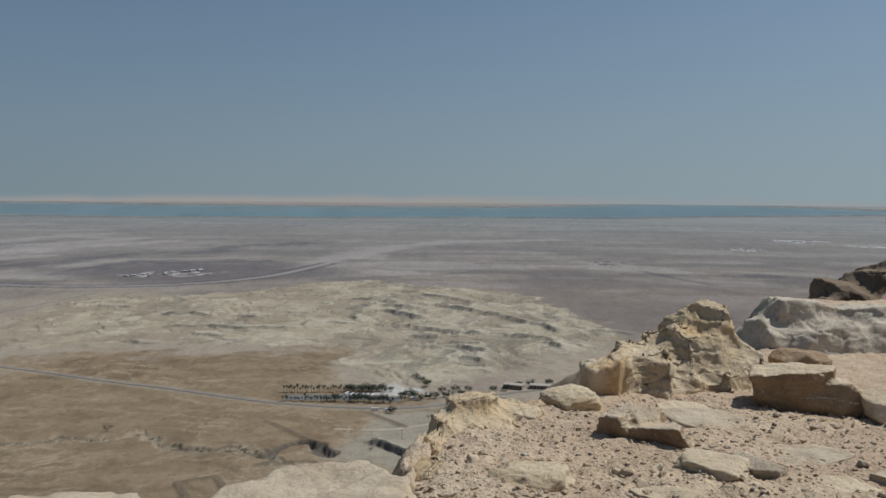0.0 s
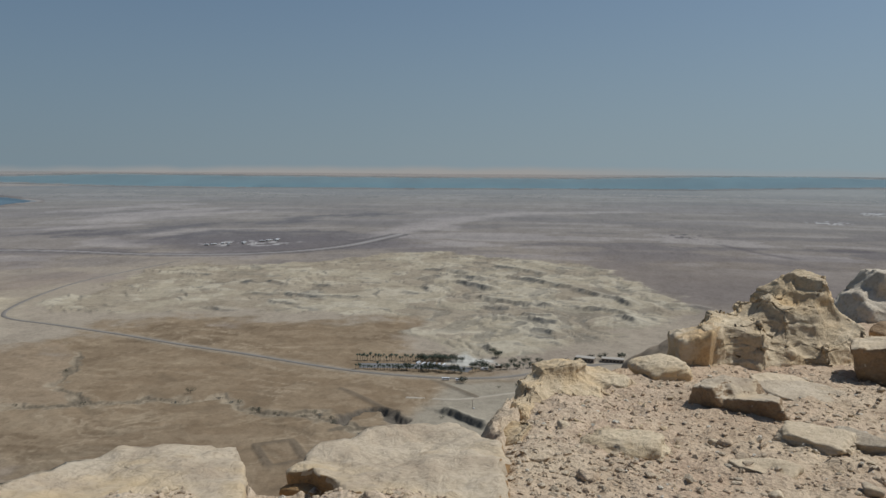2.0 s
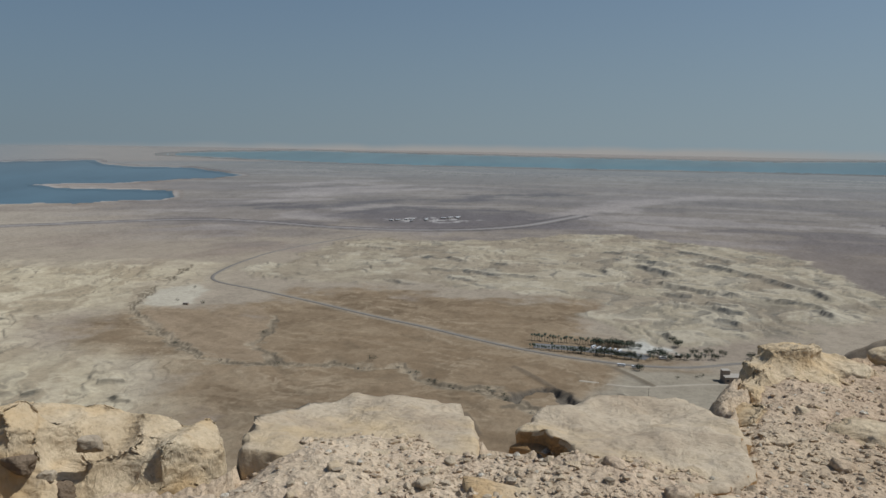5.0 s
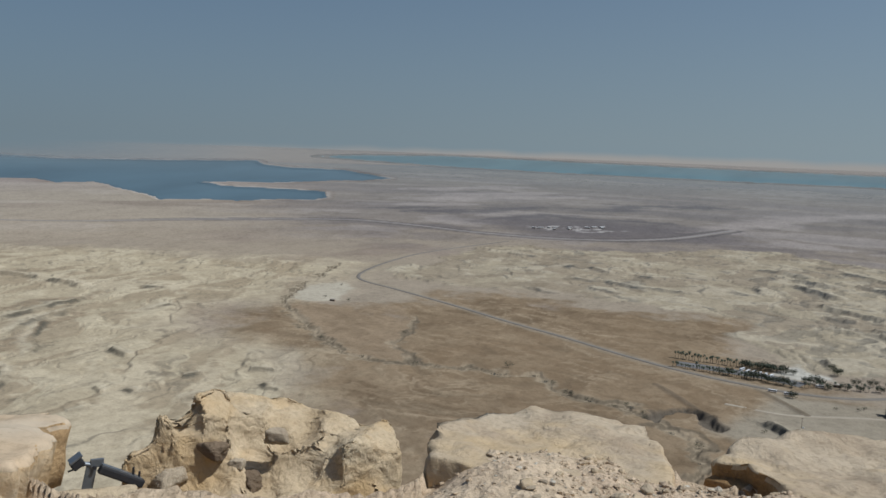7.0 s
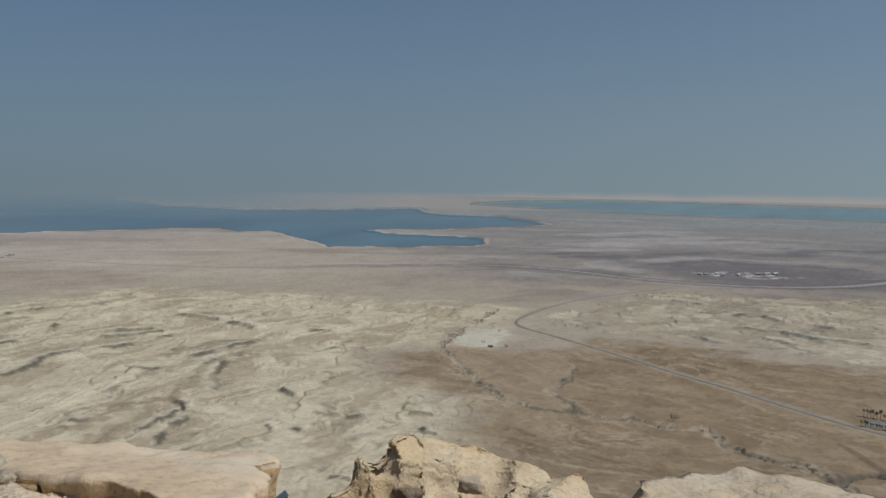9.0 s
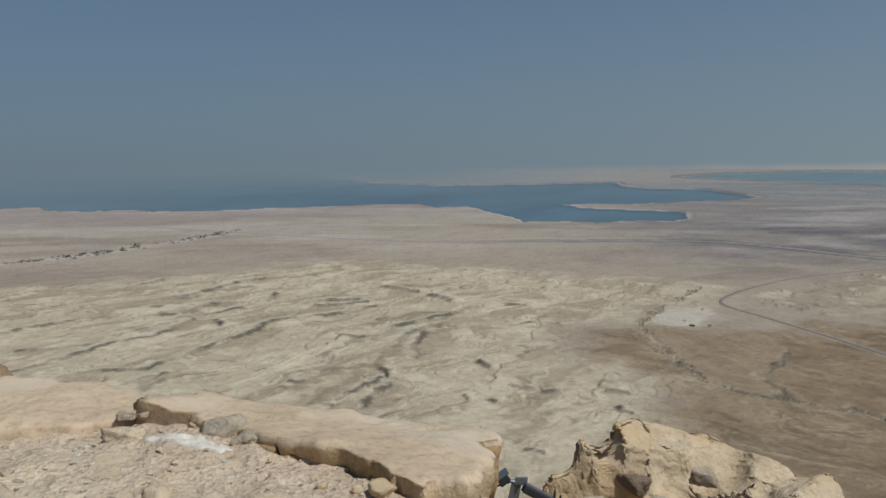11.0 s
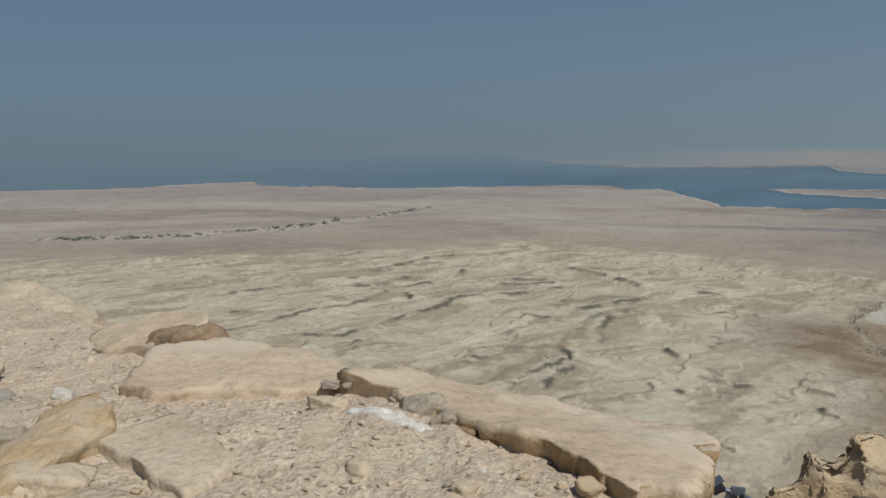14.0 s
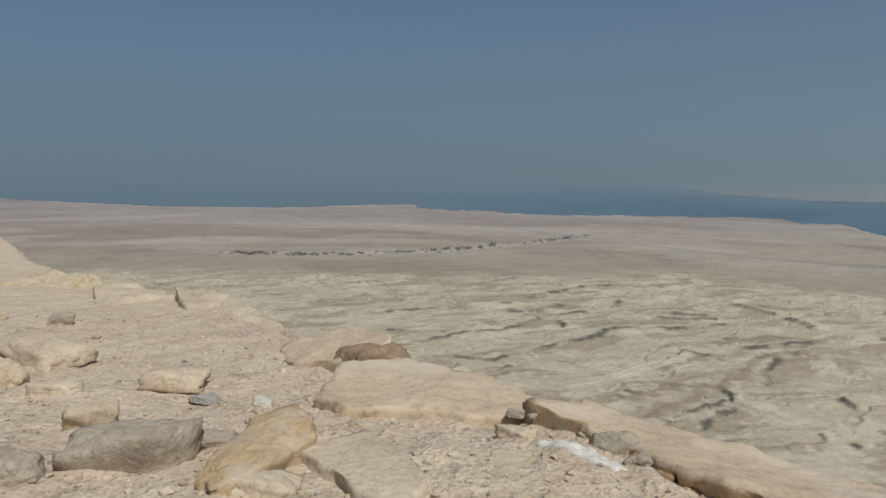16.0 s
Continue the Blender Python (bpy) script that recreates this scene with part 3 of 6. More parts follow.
def edge_of(x, y, pts, reach):
    """Signed distance (positive on the far side) and place along a broken edge, for the points within reach of it."""
    q = np.array(pts, float)
    near = (x > q[:, 0].min() - reach) & (x < q[:, 0].max() + reach) & (y > q[:, 1].min() - reach) & (y < q[:, 1].max() + reach)
    px, py = x[near], y[near]
    best, side, along = np.full(px.shape, 1e12), np.zeros(px.shape), np.zeros(px.shape)
    for k, ((ax, ay), (bx, by)) in enumerate(zip(pts[:-1], pts[1:])):
        vx, vy = bx - ax, by - ay
        t = np.clip(((px - ax) * vx + (py - ay) * vy) / (vx * vx + vy * vy), 0, 1)
        d = np.hypot(px - ax - t * vx, py - ay - t * vy)
        closer = d < best
        best = np.where(closer, d, best)
        side = np.where(closer, np.sign(vx * (py - ay) - vy * (px - ax)), side)
        along = np.where(closer, (k + t) / (len(pts) - 1), along)
    # the far side lies away from the plateau
    away = (q[-1, 0] - q[0, 0]) * q[:, 1].mean() - (q[-1, 1] - q[0, 1]) * q[:, 0].mean()
    return near, best * side * (1 if away > 0 else -1), along


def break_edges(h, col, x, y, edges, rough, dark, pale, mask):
    """Steps in the marl: the face below painted darker, its shade and clay in one tone, a pale rim above, the terrace
    falling back behind.
    """
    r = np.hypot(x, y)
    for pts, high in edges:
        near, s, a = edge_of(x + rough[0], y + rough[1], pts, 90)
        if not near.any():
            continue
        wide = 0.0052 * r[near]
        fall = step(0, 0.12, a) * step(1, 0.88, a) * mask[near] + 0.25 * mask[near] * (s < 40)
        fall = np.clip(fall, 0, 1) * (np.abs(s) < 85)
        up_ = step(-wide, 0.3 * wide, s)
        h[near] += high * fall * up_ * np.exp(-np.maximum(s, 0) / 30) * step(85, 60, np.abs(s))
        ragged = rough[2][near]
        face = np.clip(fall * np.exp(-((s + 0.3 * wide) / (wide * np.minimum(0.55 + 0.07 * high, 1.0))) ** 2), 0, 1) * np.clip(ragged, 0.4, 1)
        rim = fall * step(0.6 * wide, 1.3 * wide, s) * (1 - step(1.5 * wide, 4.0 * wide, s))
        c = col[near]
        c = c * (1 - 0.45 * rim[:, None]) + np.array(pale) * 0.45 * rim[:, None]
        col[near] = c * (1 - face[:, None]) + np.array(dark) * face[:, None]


def land(x, y):
    """Relief (m) and soil colour of the plain at (x, y), painted shade and haze included."""
    r = np.hypot(x, y) + 1e-6
    bearing = np.degrees(np.arctan2(-x, y))
    dip = np.degrees(np.arctan2(BASE_Z - EYE_Z - fall_of(y, r), r))
    wx, wy = x + 55 * fbm(x / 210, y / 210, 4, 3), y + 55 * fbm(x / 210, y / 210, 4, 11)
    n1, n2, n3 = fbm(x / 420, y / 420, 5, 21), fbm(x / 90, y / 90, 5, 31), fbm(x / 26, y / 26, 4, 41)
    streak = fbm((wx + 0.25 * wy) / 130, (wy - 0.25 * wx) / 34, 5, 51)

    def paint(col, rgb, mask):
        return col * (1 - mask[..., None]) + np.array(rgb) * mask[..., None]

    # open flats: beige nearer and to the north, mauve mud to the east, haze mixed into far tones
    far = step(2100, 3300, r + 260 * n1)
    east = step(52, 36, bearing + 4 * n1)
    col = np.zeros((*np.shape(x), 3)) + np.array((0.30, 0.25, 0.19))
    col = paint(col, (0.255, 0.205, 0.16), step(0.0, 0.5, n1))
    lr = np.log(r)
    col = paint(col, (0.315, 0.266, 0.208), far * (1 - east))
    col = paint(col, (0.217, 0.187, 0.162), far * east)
    dull = step(-200, 300, x - 60) * step(1500, 1900, y) * (1 - far)
    col = paint(col, (0.175, 0.148, 0.13), dull)
    band = fbm(bearing / 12 + 0.3 * n1, lr * 9, 4, 61, 0.5)
    wide = fbm(bearing / 22, lr * 5, 3, 63)
    strong = 0.45 + 0.55 * step(8.6, 8.0, lr)
    col = paint(col, (0.15, 0.132, 0.127), far * east * step(0.06, 0.22, band) * 0.8 * strong)
    col = paint(col, (0.30, 0.265, 0.24), far * east * step(0.10, 0.24, -band) * 0.8 * strong)
    col = paint(col, (0.165, 0.145, 0.14), far * east * step(0.05, 0.4, wide) * 0.5)
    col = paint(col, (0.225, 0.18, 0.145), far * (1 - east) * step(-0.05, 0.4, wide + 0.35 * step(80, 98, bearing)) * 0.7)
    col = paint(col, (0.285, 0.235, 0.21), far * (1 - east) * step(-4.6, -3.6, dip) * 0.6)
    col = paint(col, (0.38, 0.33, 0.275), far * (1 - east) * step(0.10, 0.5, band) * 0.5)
    # dark mud beyond the highway with white tips, salt spots, a dark field and a village
    mud = 1 - step(0.7, 1.15, np.hypot((bearing - 19.5) / 9, (lr - 8.10) / 0.15) + 0.5 * band)
    col = paint(col, (0.125, 0.11, 0.11), mud * 0.75)
    tip = (1 - step(0.6, 1.1, np.hypot((bearing - 22) / 4, (lr - 8.08) / 0.045))) * step(0.12, 0.4, fbm(x / 45, y / 90, 4, 66))
    col = paint(col, (0.46, 0.43, 0.40), tip * 0.7)
    for sb_, sl, wb_, wl_ in ((-18.2, 8.555, 1.6, 0.035), (-21.5, 8.775, 2.4, 0.05), (-26, 8.70, 2, 0.04)):
        spot = (1 - step(0.5, 1.1, np.hypot((bearing - sb_) / wb_, (lr - sl) / wl_))) * step(0.0, 0.2, fbm(bearing * 1.6, lr * 40, 4, 67))
        col = paint(col, (0.46, 0.43, 0.41), spot * 0.8)
    field = (1 - step(0.6, 1.1, np.hypot((bearing + 19.6) / 2.2, (lr - 8.12) / 0.03) + 0.6 * band)) * 0.8
    field = np.maximum(field, (1 - step(10, 30, line_distance(x, y, [(677, 3340), (740, 3060), (832, 2825)], 60))) * 0.6)
    hamlet = (1 - step(0.5, 1.1, np.hypot((bearing + 9) / 1.8, (lr - 8.24) / 0.06))) * step(0.08, 0.2, fbm(x / 45, y / 110, 3, 68))
    col = paint(col, (0.115, 0.10, 0.10), np.maximum(field, hamlet * 0.8))
    for pts, half in SILT:
        d = line_distance(x + 1.2 * half * n1, y + 1.2 * half * n2, pts, 3 * half)
        col = paint(col, (0.315, 0.275, 0.25), (1 - step(half * 0.3, half * 1.6, d)) * 0.75)
    for pts, half in MUD:
        d = line_distance(x + 1.5 * half * n1, y + 1.5 * half * n2, pts, 3 * half)
        col = paint(col, (0.115, 0.103, 0.105), (1 - step(half * 0.3, half * 1.6, d)) * 0.8)
    h = 3 * n2

    # brown gravel fans
    sb = area_distance(wx, wy, BROWN, 220)
    mb = step(-45, 55, sb + 75 * n2 + 25 * n3)
    braid = fbm(wx / 120 + 0.8 * n2, wy / 45, 5, 71)
    vein = 1 - np.minimum(1, 9 * np.abs(fbm(wx / 95 + 0.5 * n2, wy / 60, 4, 73, 0.55)))
    bc = np.zeros_like(col) + np.array((0.200, 0.152, 0.102))
    bc = paint(bc, (0.168, 0.128, 0.087), step(0.05, 0.2, n1 + 0.3 * n2) * 0.9)
    bc = paint(bc, (0.25, 0.198, 0.138), step(0.10, 0.20, braid) * 0.7)
    bc = paint(bc, (0.225, 0.175, 0.12), step(0.0, 0.06, fbm(wx / 60, wy / 90, 5, 77, 0.55)) * 0.6)
    bc = paint(bc, (0.30, 0.245, 0.175), vein * step(-0.3, 0.35, fbm(x / 200, y / 200, 3, 75)) * 0.95)
    wash = 1 - np.minimum(1, 7 * np.abs(fbm((wx + 0.6 * wy) / 170, (wy - 0.6 * wx) / 50, 4, 79, 0.55)))
    bc = paint(bc, (0.285, 0.23, 0.16), wash * step(-0.1, 0.4, fbm(x / 150, y / 150, 3, 83)) * 0.8)
    bc = paint(bc, (0.15, 0.118, 0.082), step(0.15, 0.6, -braid) * 0.5)
    fan = step(-6, 10, area_distance(x + 8 * n3, y + 8 * n3, FAN, 120))
    bc = paint(bc, (0.262, 0.207, 0.147), fan * (0.6 + 0.3 * step(0.0, 0.1, braid)))
    bc = bc * np.array((1.01, 0.96, 0.905))
    col = col * (1 - mb[..., None]) + bc * mb[..., None]
    h = h * (1 - mb) + mb * (2.0 * n2 + 1.2 * braid)

    # pale marl badlands to the east, dark gullied scarps with their shade painted in
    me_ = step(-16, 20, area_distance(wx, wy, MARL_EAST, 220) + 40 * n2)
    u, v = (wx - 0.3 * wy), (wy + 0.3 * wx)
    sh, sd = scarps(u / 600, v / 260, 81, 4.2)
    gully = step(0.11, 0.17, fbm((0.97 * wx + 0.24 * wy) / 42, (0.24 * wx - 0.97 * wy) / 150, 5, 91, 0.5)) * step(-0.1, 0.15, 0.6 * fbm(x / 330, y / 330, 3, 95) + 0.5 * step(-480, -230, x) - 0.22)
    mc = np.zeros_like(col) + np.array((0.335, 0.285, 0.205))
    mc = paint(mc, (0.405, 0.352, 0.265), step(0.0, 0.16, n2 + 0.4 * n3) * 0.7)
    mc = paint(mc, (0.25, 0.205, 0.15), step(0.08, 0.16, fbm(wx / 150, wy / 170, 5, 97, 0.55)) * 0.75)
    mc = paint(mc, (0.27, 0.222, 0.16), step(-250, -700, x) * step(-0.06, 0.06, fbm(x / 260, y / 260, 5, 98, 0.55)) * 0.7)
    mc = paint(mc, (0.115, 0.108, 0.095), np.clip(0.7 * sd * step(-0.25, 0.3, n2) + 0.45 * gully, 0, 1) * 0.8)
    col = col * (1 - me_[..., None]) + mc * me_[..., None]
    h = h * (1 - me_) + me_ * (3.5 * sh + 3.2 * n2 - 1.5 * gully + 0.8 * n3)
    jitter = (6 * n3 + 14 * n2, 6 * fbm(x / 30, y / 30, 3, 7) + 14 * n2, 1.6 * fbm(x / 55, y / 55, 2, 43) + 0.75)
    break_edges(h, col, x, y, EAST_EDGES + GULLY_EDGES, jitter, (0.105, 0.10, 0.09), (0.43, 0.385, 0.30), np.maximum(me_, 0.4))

    # pale marl badlands to the north, terraced
    mn = step(-130, 110, area_distance(wx, wy, MARL_NORTH, 220) + 45 * n2)
    ax, ay = 0.89 * wx + 0.45 * wy, 0.89 * wy - 0.45 * wx   # the terraces run north-west
    sh, sd = scarps(ax / 230, ay / 1500, 101, 4.2)
    sh2, sd2 = scarps(ax / 110, ay / 330, 111, 2.6)
    on = step(-0.35, 0.1, fbm(x / 240, y / 240, 3, 115))
    nc = np.zeros_like(col) + np.array((0.398, 0.342, 0.25))
    nc = paint(nc, (0.435, 0.378, 0.28), step(-0.04, 0.12, n2 + 0.4 * n3) * 0.6)
    nc = paint(nc, (0.48, 0.42, 0.315), step(0.14, 0.30, n2 + 0.4 * n3) * 0.6)
    nc = paint(nc, (0.30, 0.247, 0.177), step(0.04, 0.2, fbm(ax / 62, ay / 330, 5, 121)) * 0.75)
    nc = paint(nc, (0.49, 0.43, 0.325), step(0.18, 0.26, fbm(ax / 120, ay / 160, 5, 125, 0.55)) * 0.6)
    # tiny gully shadows painted as dark flecks, each with a slight dip
    fleck = step(0.30, 0.50, fbm(ax / 18, ay / 50, 4, 127, 0.55)) * step(-0.3, 0.25, fbm(x / 130, y / 130, 3, 129))
    nc = paint(nc, (0.20, 0.175, 0.135), fleck * 0.6)
    for pts, half in PALE_RUNS:
        d = line_distance(x + 30 * n3 + 20 * n2, y + 30 * fbm(x / 30, y / 30, 3, 7), pts, 110)
        nc = paint(nc, (0.46, 0.40, 0.30), (1 - step(half * 0.2, half * 1.4, d)) * 0.7)
    for pts, half in BROWN_RUNS:
        d = line_distance(x + 20 * n3 + 24 * n2, y + 20 * fbm(x / 30, y / 30, 3, 7), pts, 110)
        nc = paint(nc, (0.262, 0.208, 0.148), (1 - step(half * 0.3, half * 1.5, d)) * 0.75)
    # terrace scarps darkened, painted shade mixed with darker clay
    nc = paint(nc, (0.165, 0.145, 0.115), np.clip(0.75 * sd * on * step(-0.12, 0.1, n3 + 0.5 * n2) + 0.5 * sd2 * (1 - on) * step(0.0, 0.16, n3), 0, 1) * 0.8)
    nc = nc * np.array((1.0, 0.975, 0.925))
    col = col * (1 - mn[..., None]) + nc * mn[..., None]
    h = h * (1 - mn) + mn * (0.3 + 0.7 * step(500, 1200, r)) * (2.4 * sh * (0.3 + on) + 1.4 * sh2 * (1.2 - on) + 2.2 * n2 + 0.7 * n3 - 1.4 * fleck)
    jitter = (5 * n3 + 10 * n2, 5 * fbm(x / 30, y / 30, 3, 7) + 6 * n2, jitter[2])
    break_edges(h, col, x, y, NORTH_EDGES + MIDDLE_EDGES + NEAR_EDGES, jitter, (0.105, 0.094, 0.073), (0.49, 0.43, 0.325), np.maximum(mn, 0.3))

    # salt pan, levelled yard, the ancient camp's low wall
    mp = step(-8, 14, area_distance(wx * 0.3 + x * 0.7, wy * 0.3 + y * 0.7, PAN, 220) + 10 * n3)
    col = paint(col, (0.42, 0.375, 0.295), mp * 0.9)
    white = step(48, 16, np.hypot(x + 132, (y - 1192) * 0.9) + 22 * n3)
    col = paint(col, (0.46, 0.44, 0.385), white * 0.9)
    my = step(-12, 25, area_distance(wx * 0.25 + x * 0.75, wy * 0.25 + y * 0.75, YARD, 220) + 8 * n3)
    col = paint(col, (0.30, 0.265, 0.205), my * 0.8)
    h = h * (1 - 0.8 * my) * (1 - 0.7 * mp)
    wall = 1 - step(2.5, 7, np.minimum(np.minimum(line_distance(x, y, CAMP[:2], 20), line_distance(x, y, CAMP[2:], 20)), line_distance(x, y, OLD_CAMP + [OLD_CAMP[0]], 20)))
    col = paint(col, (0.135, 0.106, 0.076), wall * 0.7)
    h = h + wall * 1.5

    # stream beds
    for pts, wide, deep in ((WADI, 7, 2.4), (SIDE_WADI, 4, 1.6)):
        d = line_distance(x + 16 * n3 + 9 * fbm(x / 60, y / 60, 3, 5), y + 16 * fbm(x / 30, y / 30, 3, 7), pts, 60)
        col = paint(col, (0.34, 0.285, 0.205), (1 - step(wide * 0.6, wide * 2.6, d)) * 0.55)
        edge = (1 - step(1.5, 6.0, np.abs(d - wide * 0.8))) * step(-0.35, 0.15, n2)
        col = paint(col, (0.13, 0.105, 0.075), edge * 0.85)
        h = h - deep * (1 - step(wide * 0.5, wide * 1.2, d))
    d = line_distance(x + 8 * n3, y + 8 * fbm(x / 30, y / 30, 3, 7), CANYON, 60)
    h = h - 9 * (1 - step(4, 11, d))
    # shade of the canyon walls painted into the soil colour
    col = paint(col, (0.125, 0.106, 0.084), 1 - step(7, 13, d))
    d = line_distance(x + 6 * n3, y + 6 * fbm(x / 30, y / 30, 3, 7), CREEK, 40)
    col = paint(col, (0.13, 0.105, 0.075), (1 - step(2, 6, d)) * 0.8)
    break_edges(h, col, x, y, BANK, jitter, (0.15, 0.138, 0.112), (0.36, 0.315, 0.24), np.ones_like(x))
    d = line_distance(x + 30 * n2, y + 30 * n3, TREE_WADI, 120)
    col = paint(col, (0.36, 0.315, 0.27), (1 - step(12, 60, d)) * 0.7)

    # level ground beside roads and buildings
    dr = np.minimum(line_distance(x, y, ROAD, 90), line_distance(x, y, HIGHWAY, 90))
    level = step(8, 60, dr)
    for sx, sy, sr in SITES:
        level = level * step(sr * 0.6, sr * 1.1, np.hypot(x - sx, y - sy))
    h = h * level
    dk = line_distance(x, y, HIGHWAY, 120)
    dyke = (1 - step(40, 62, dk + 10 * n3)) * step(60, 46, bearing)
    col = paint(col, (0.115, 0.103, 0.10), dyke * 0.85)
    col = paint(col, (0.31, 0.27, 0.24), (1 - step(10, 24, np.abs(dk - 4))) * step(60, 46, bearing) * 0.7)
    verge = (1 - step(8, 20, dr + 5 * n3)) * (r < 2000)
    col = paint(col, (0.29, 0.245, 0.185), verge * 0.6)

    # northern strip before the sea greyed, haze put into its soil colour
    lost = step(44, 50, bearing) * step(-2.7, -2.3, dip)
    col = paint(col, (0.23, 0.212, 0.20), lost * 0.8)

    # shores: salt rims, and beds sunk below the water
    h = h * (1 - 0.92 * step(2300, 3300, r))
    for poly, rim in ((SEA, 0.5), (POND, 0.25)):
        jag = 0.16 * fbm(bearing * 1.3, dip * 5, 5, 131)
        s = area_distance(bearing, dip * 5, stretched(poly), 6) + jag
        col = paint(col, (0.48, 0.44, 0.40), (1 - step(0.02, rim, -s)) * step(0.15, 0.5, -s + 0.5) * 0.6 * step(-0.4, 0.3, fbm(bearing / 3, dip, 3, 141)))
        h = np.where(s > -0.6, h * step(0.0, 0.6, -s), h)
        h = h - 9 * step(0.0, 0.10, s)
    return h, col


def grid_of(bearings, dips):
    """Plan positions where lines of those bearings and dips below the plain's own horizon meet it."""
    b, d = np.radians(bearings)[None, :], np.radians(dips)[:, None]
    dy = np.maximum(np.cos(b), -0.2)
    k = (EYE_Z - BASE_Z) / np.tan(d)
    return -np.sin(b) * k, np.cos(b) * k + 0 * dy


VIEW = np.arange(-36, 119.01, 0.08)
BEARINGS = np.concatenate([VIEW, np.arange(121, 324, 2.5)])
DIPS = np.concatenate([np.arange(0.24, 3.0, 0.038), np.arange(3.0, 8.0, 0.055), np.arange(8.0, 20.0, 0.056), np.arange(20.0, 21.0, 0.1), np.arange(21.0, 27.0, 0.2), np.arange(28, 60, 4.0)])
gx, gy = grid_of(BEARINGS, DIPS)
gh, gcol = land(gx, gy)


def sea_distance(x, y, poly):
    r = np.hypot(x, y) + 1e-6
    return area_distance(np.degrees(np.arctan2(-x, y)), 5 * np.degrees(np.arctan2(BASE_Z - EYE_Z - fall_of(y, r), r)), stretched(poly), 6)


def haze_fade(bearings, dips, clear=0.62):
    """Alpha that stands in for haze: the end of land and sea dissolves, sooner towards the north."""
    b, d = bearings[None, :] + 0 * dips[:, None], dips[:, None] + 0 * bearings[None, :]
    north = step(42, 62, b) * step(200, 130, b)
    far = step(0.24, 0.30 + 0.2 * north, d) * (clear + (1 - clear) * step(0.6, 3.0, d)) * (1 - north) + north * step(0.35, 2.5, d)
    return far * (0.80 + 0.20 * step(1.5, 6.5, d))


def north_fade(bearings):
    """More haze put into the alpha: the sea thins out towards the north."""
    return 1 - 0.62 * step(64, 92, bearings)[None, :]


ground = sheet_mesh("ground", on_plain(gx, gy, gh), M_SOIL, gcol, fade=haze_fade(BEARINGS, DIPS), closed=True, keep=sea_distance(gx, gy, SEA) < 0.35)
tagged(ground, "desert plain of brown gravel fans and pale marl badlands", "ground", kind="structure")

for nm, poly, b0, b1, d0, d1, mat, lab in (("water_sea", SEA, 33, 126, 0.24, 6.4, M_SEA, "deep blue salt sea beyond the flats"),
                                           ("water_pond", POND, -40, 46, 0.24, 2.2, M_CANAL, "turquoise evaporation ponds in a long strip")):
    wb, wd = np.arange(b0, b1, 0.25), np.arange(d0, d1, 0.03)
    wxs, wys = grid_of(wb, wd)
    tagged(sheet_mesh(nm, on_plain(wxs, wys, -2.5), mat, fade=haze_fade(wb, wd, 0.9) * north_fade(wb), keep=sea_distance(wxs, wys, poly) > -0.45), lab, "water", kind="structure")

# the far shore, a low glowing strip along the end of the view, haze painted as fade
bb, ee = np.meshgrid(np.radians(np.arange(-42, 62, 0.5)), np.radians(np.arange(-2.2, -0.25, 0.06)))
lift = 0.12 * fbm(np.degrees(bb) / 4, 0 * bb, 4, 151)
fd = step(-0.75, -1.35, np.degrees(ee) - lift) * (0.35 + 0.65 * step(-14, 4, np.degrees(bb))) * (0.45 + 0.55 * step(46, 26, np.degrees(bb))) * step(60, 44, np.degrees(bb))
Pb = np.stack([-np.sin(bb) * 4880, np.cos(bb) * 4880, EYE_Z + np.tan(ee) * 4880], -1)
tagged(sheet_mesh("backdrop_far_shore", Pb, M_SHORE, fade=fd), "pale pink far shore, a glowing sheet with haze painted as a fade", "far shore", kind="structure")


# ---------------------------------------------------------------- roads and tracks on the plain
def strip(name, pts, width, lift, material, label, category="road"):
    p = np.array(pts)
    t = np.gradient(p, axis=0)
    t /= np.linalg.norm(t, axis=1)[:, None] + 1e-9
    side = np.stack([-t[:, 1], t[:, 0]], -1)
    rows = []
    for s in (-0.56, -0.5, 0.0, 0.5, 0.56):
        q = p + side * width * s
        rows.append(on_plain(q[:, 0], q[:, 1], lift - (0.7 if abs(s) > 0.5 else 0)))
    return tagged(sheet_mesh(name, np.array(rows), material), label, category, kind="structure")


ROAD_FINE = smooth_line(ROAD, 3)
strip("road_valley", ROAD_FINE, 8.0, 0.6, M_ASPHALT, "narrow worn asphalt road crossing the gravel plain")
strip("road_highway", smooth_line(HIGHWAY, 3), 16.0, 0.8, M_HIGHWAY, "distant grey highway bending across the flats")
strip("road_track", smooth_line([(-190, 985), (-130, 985), (-96, 1000), (-40, 1035), (10, 1060)], 6), 6.0, 0.5, M_TRACK, "pale dirt track beside the yard")
strip("pavement_car_park", smooth_line([(-292, 1140), (-250, 1146), (-200, 1150), (-160, 1150), (-120, 1140)], 6), 26.0, 0.6, M_CARPARK, "asphalt car park between palm rows", "car park")

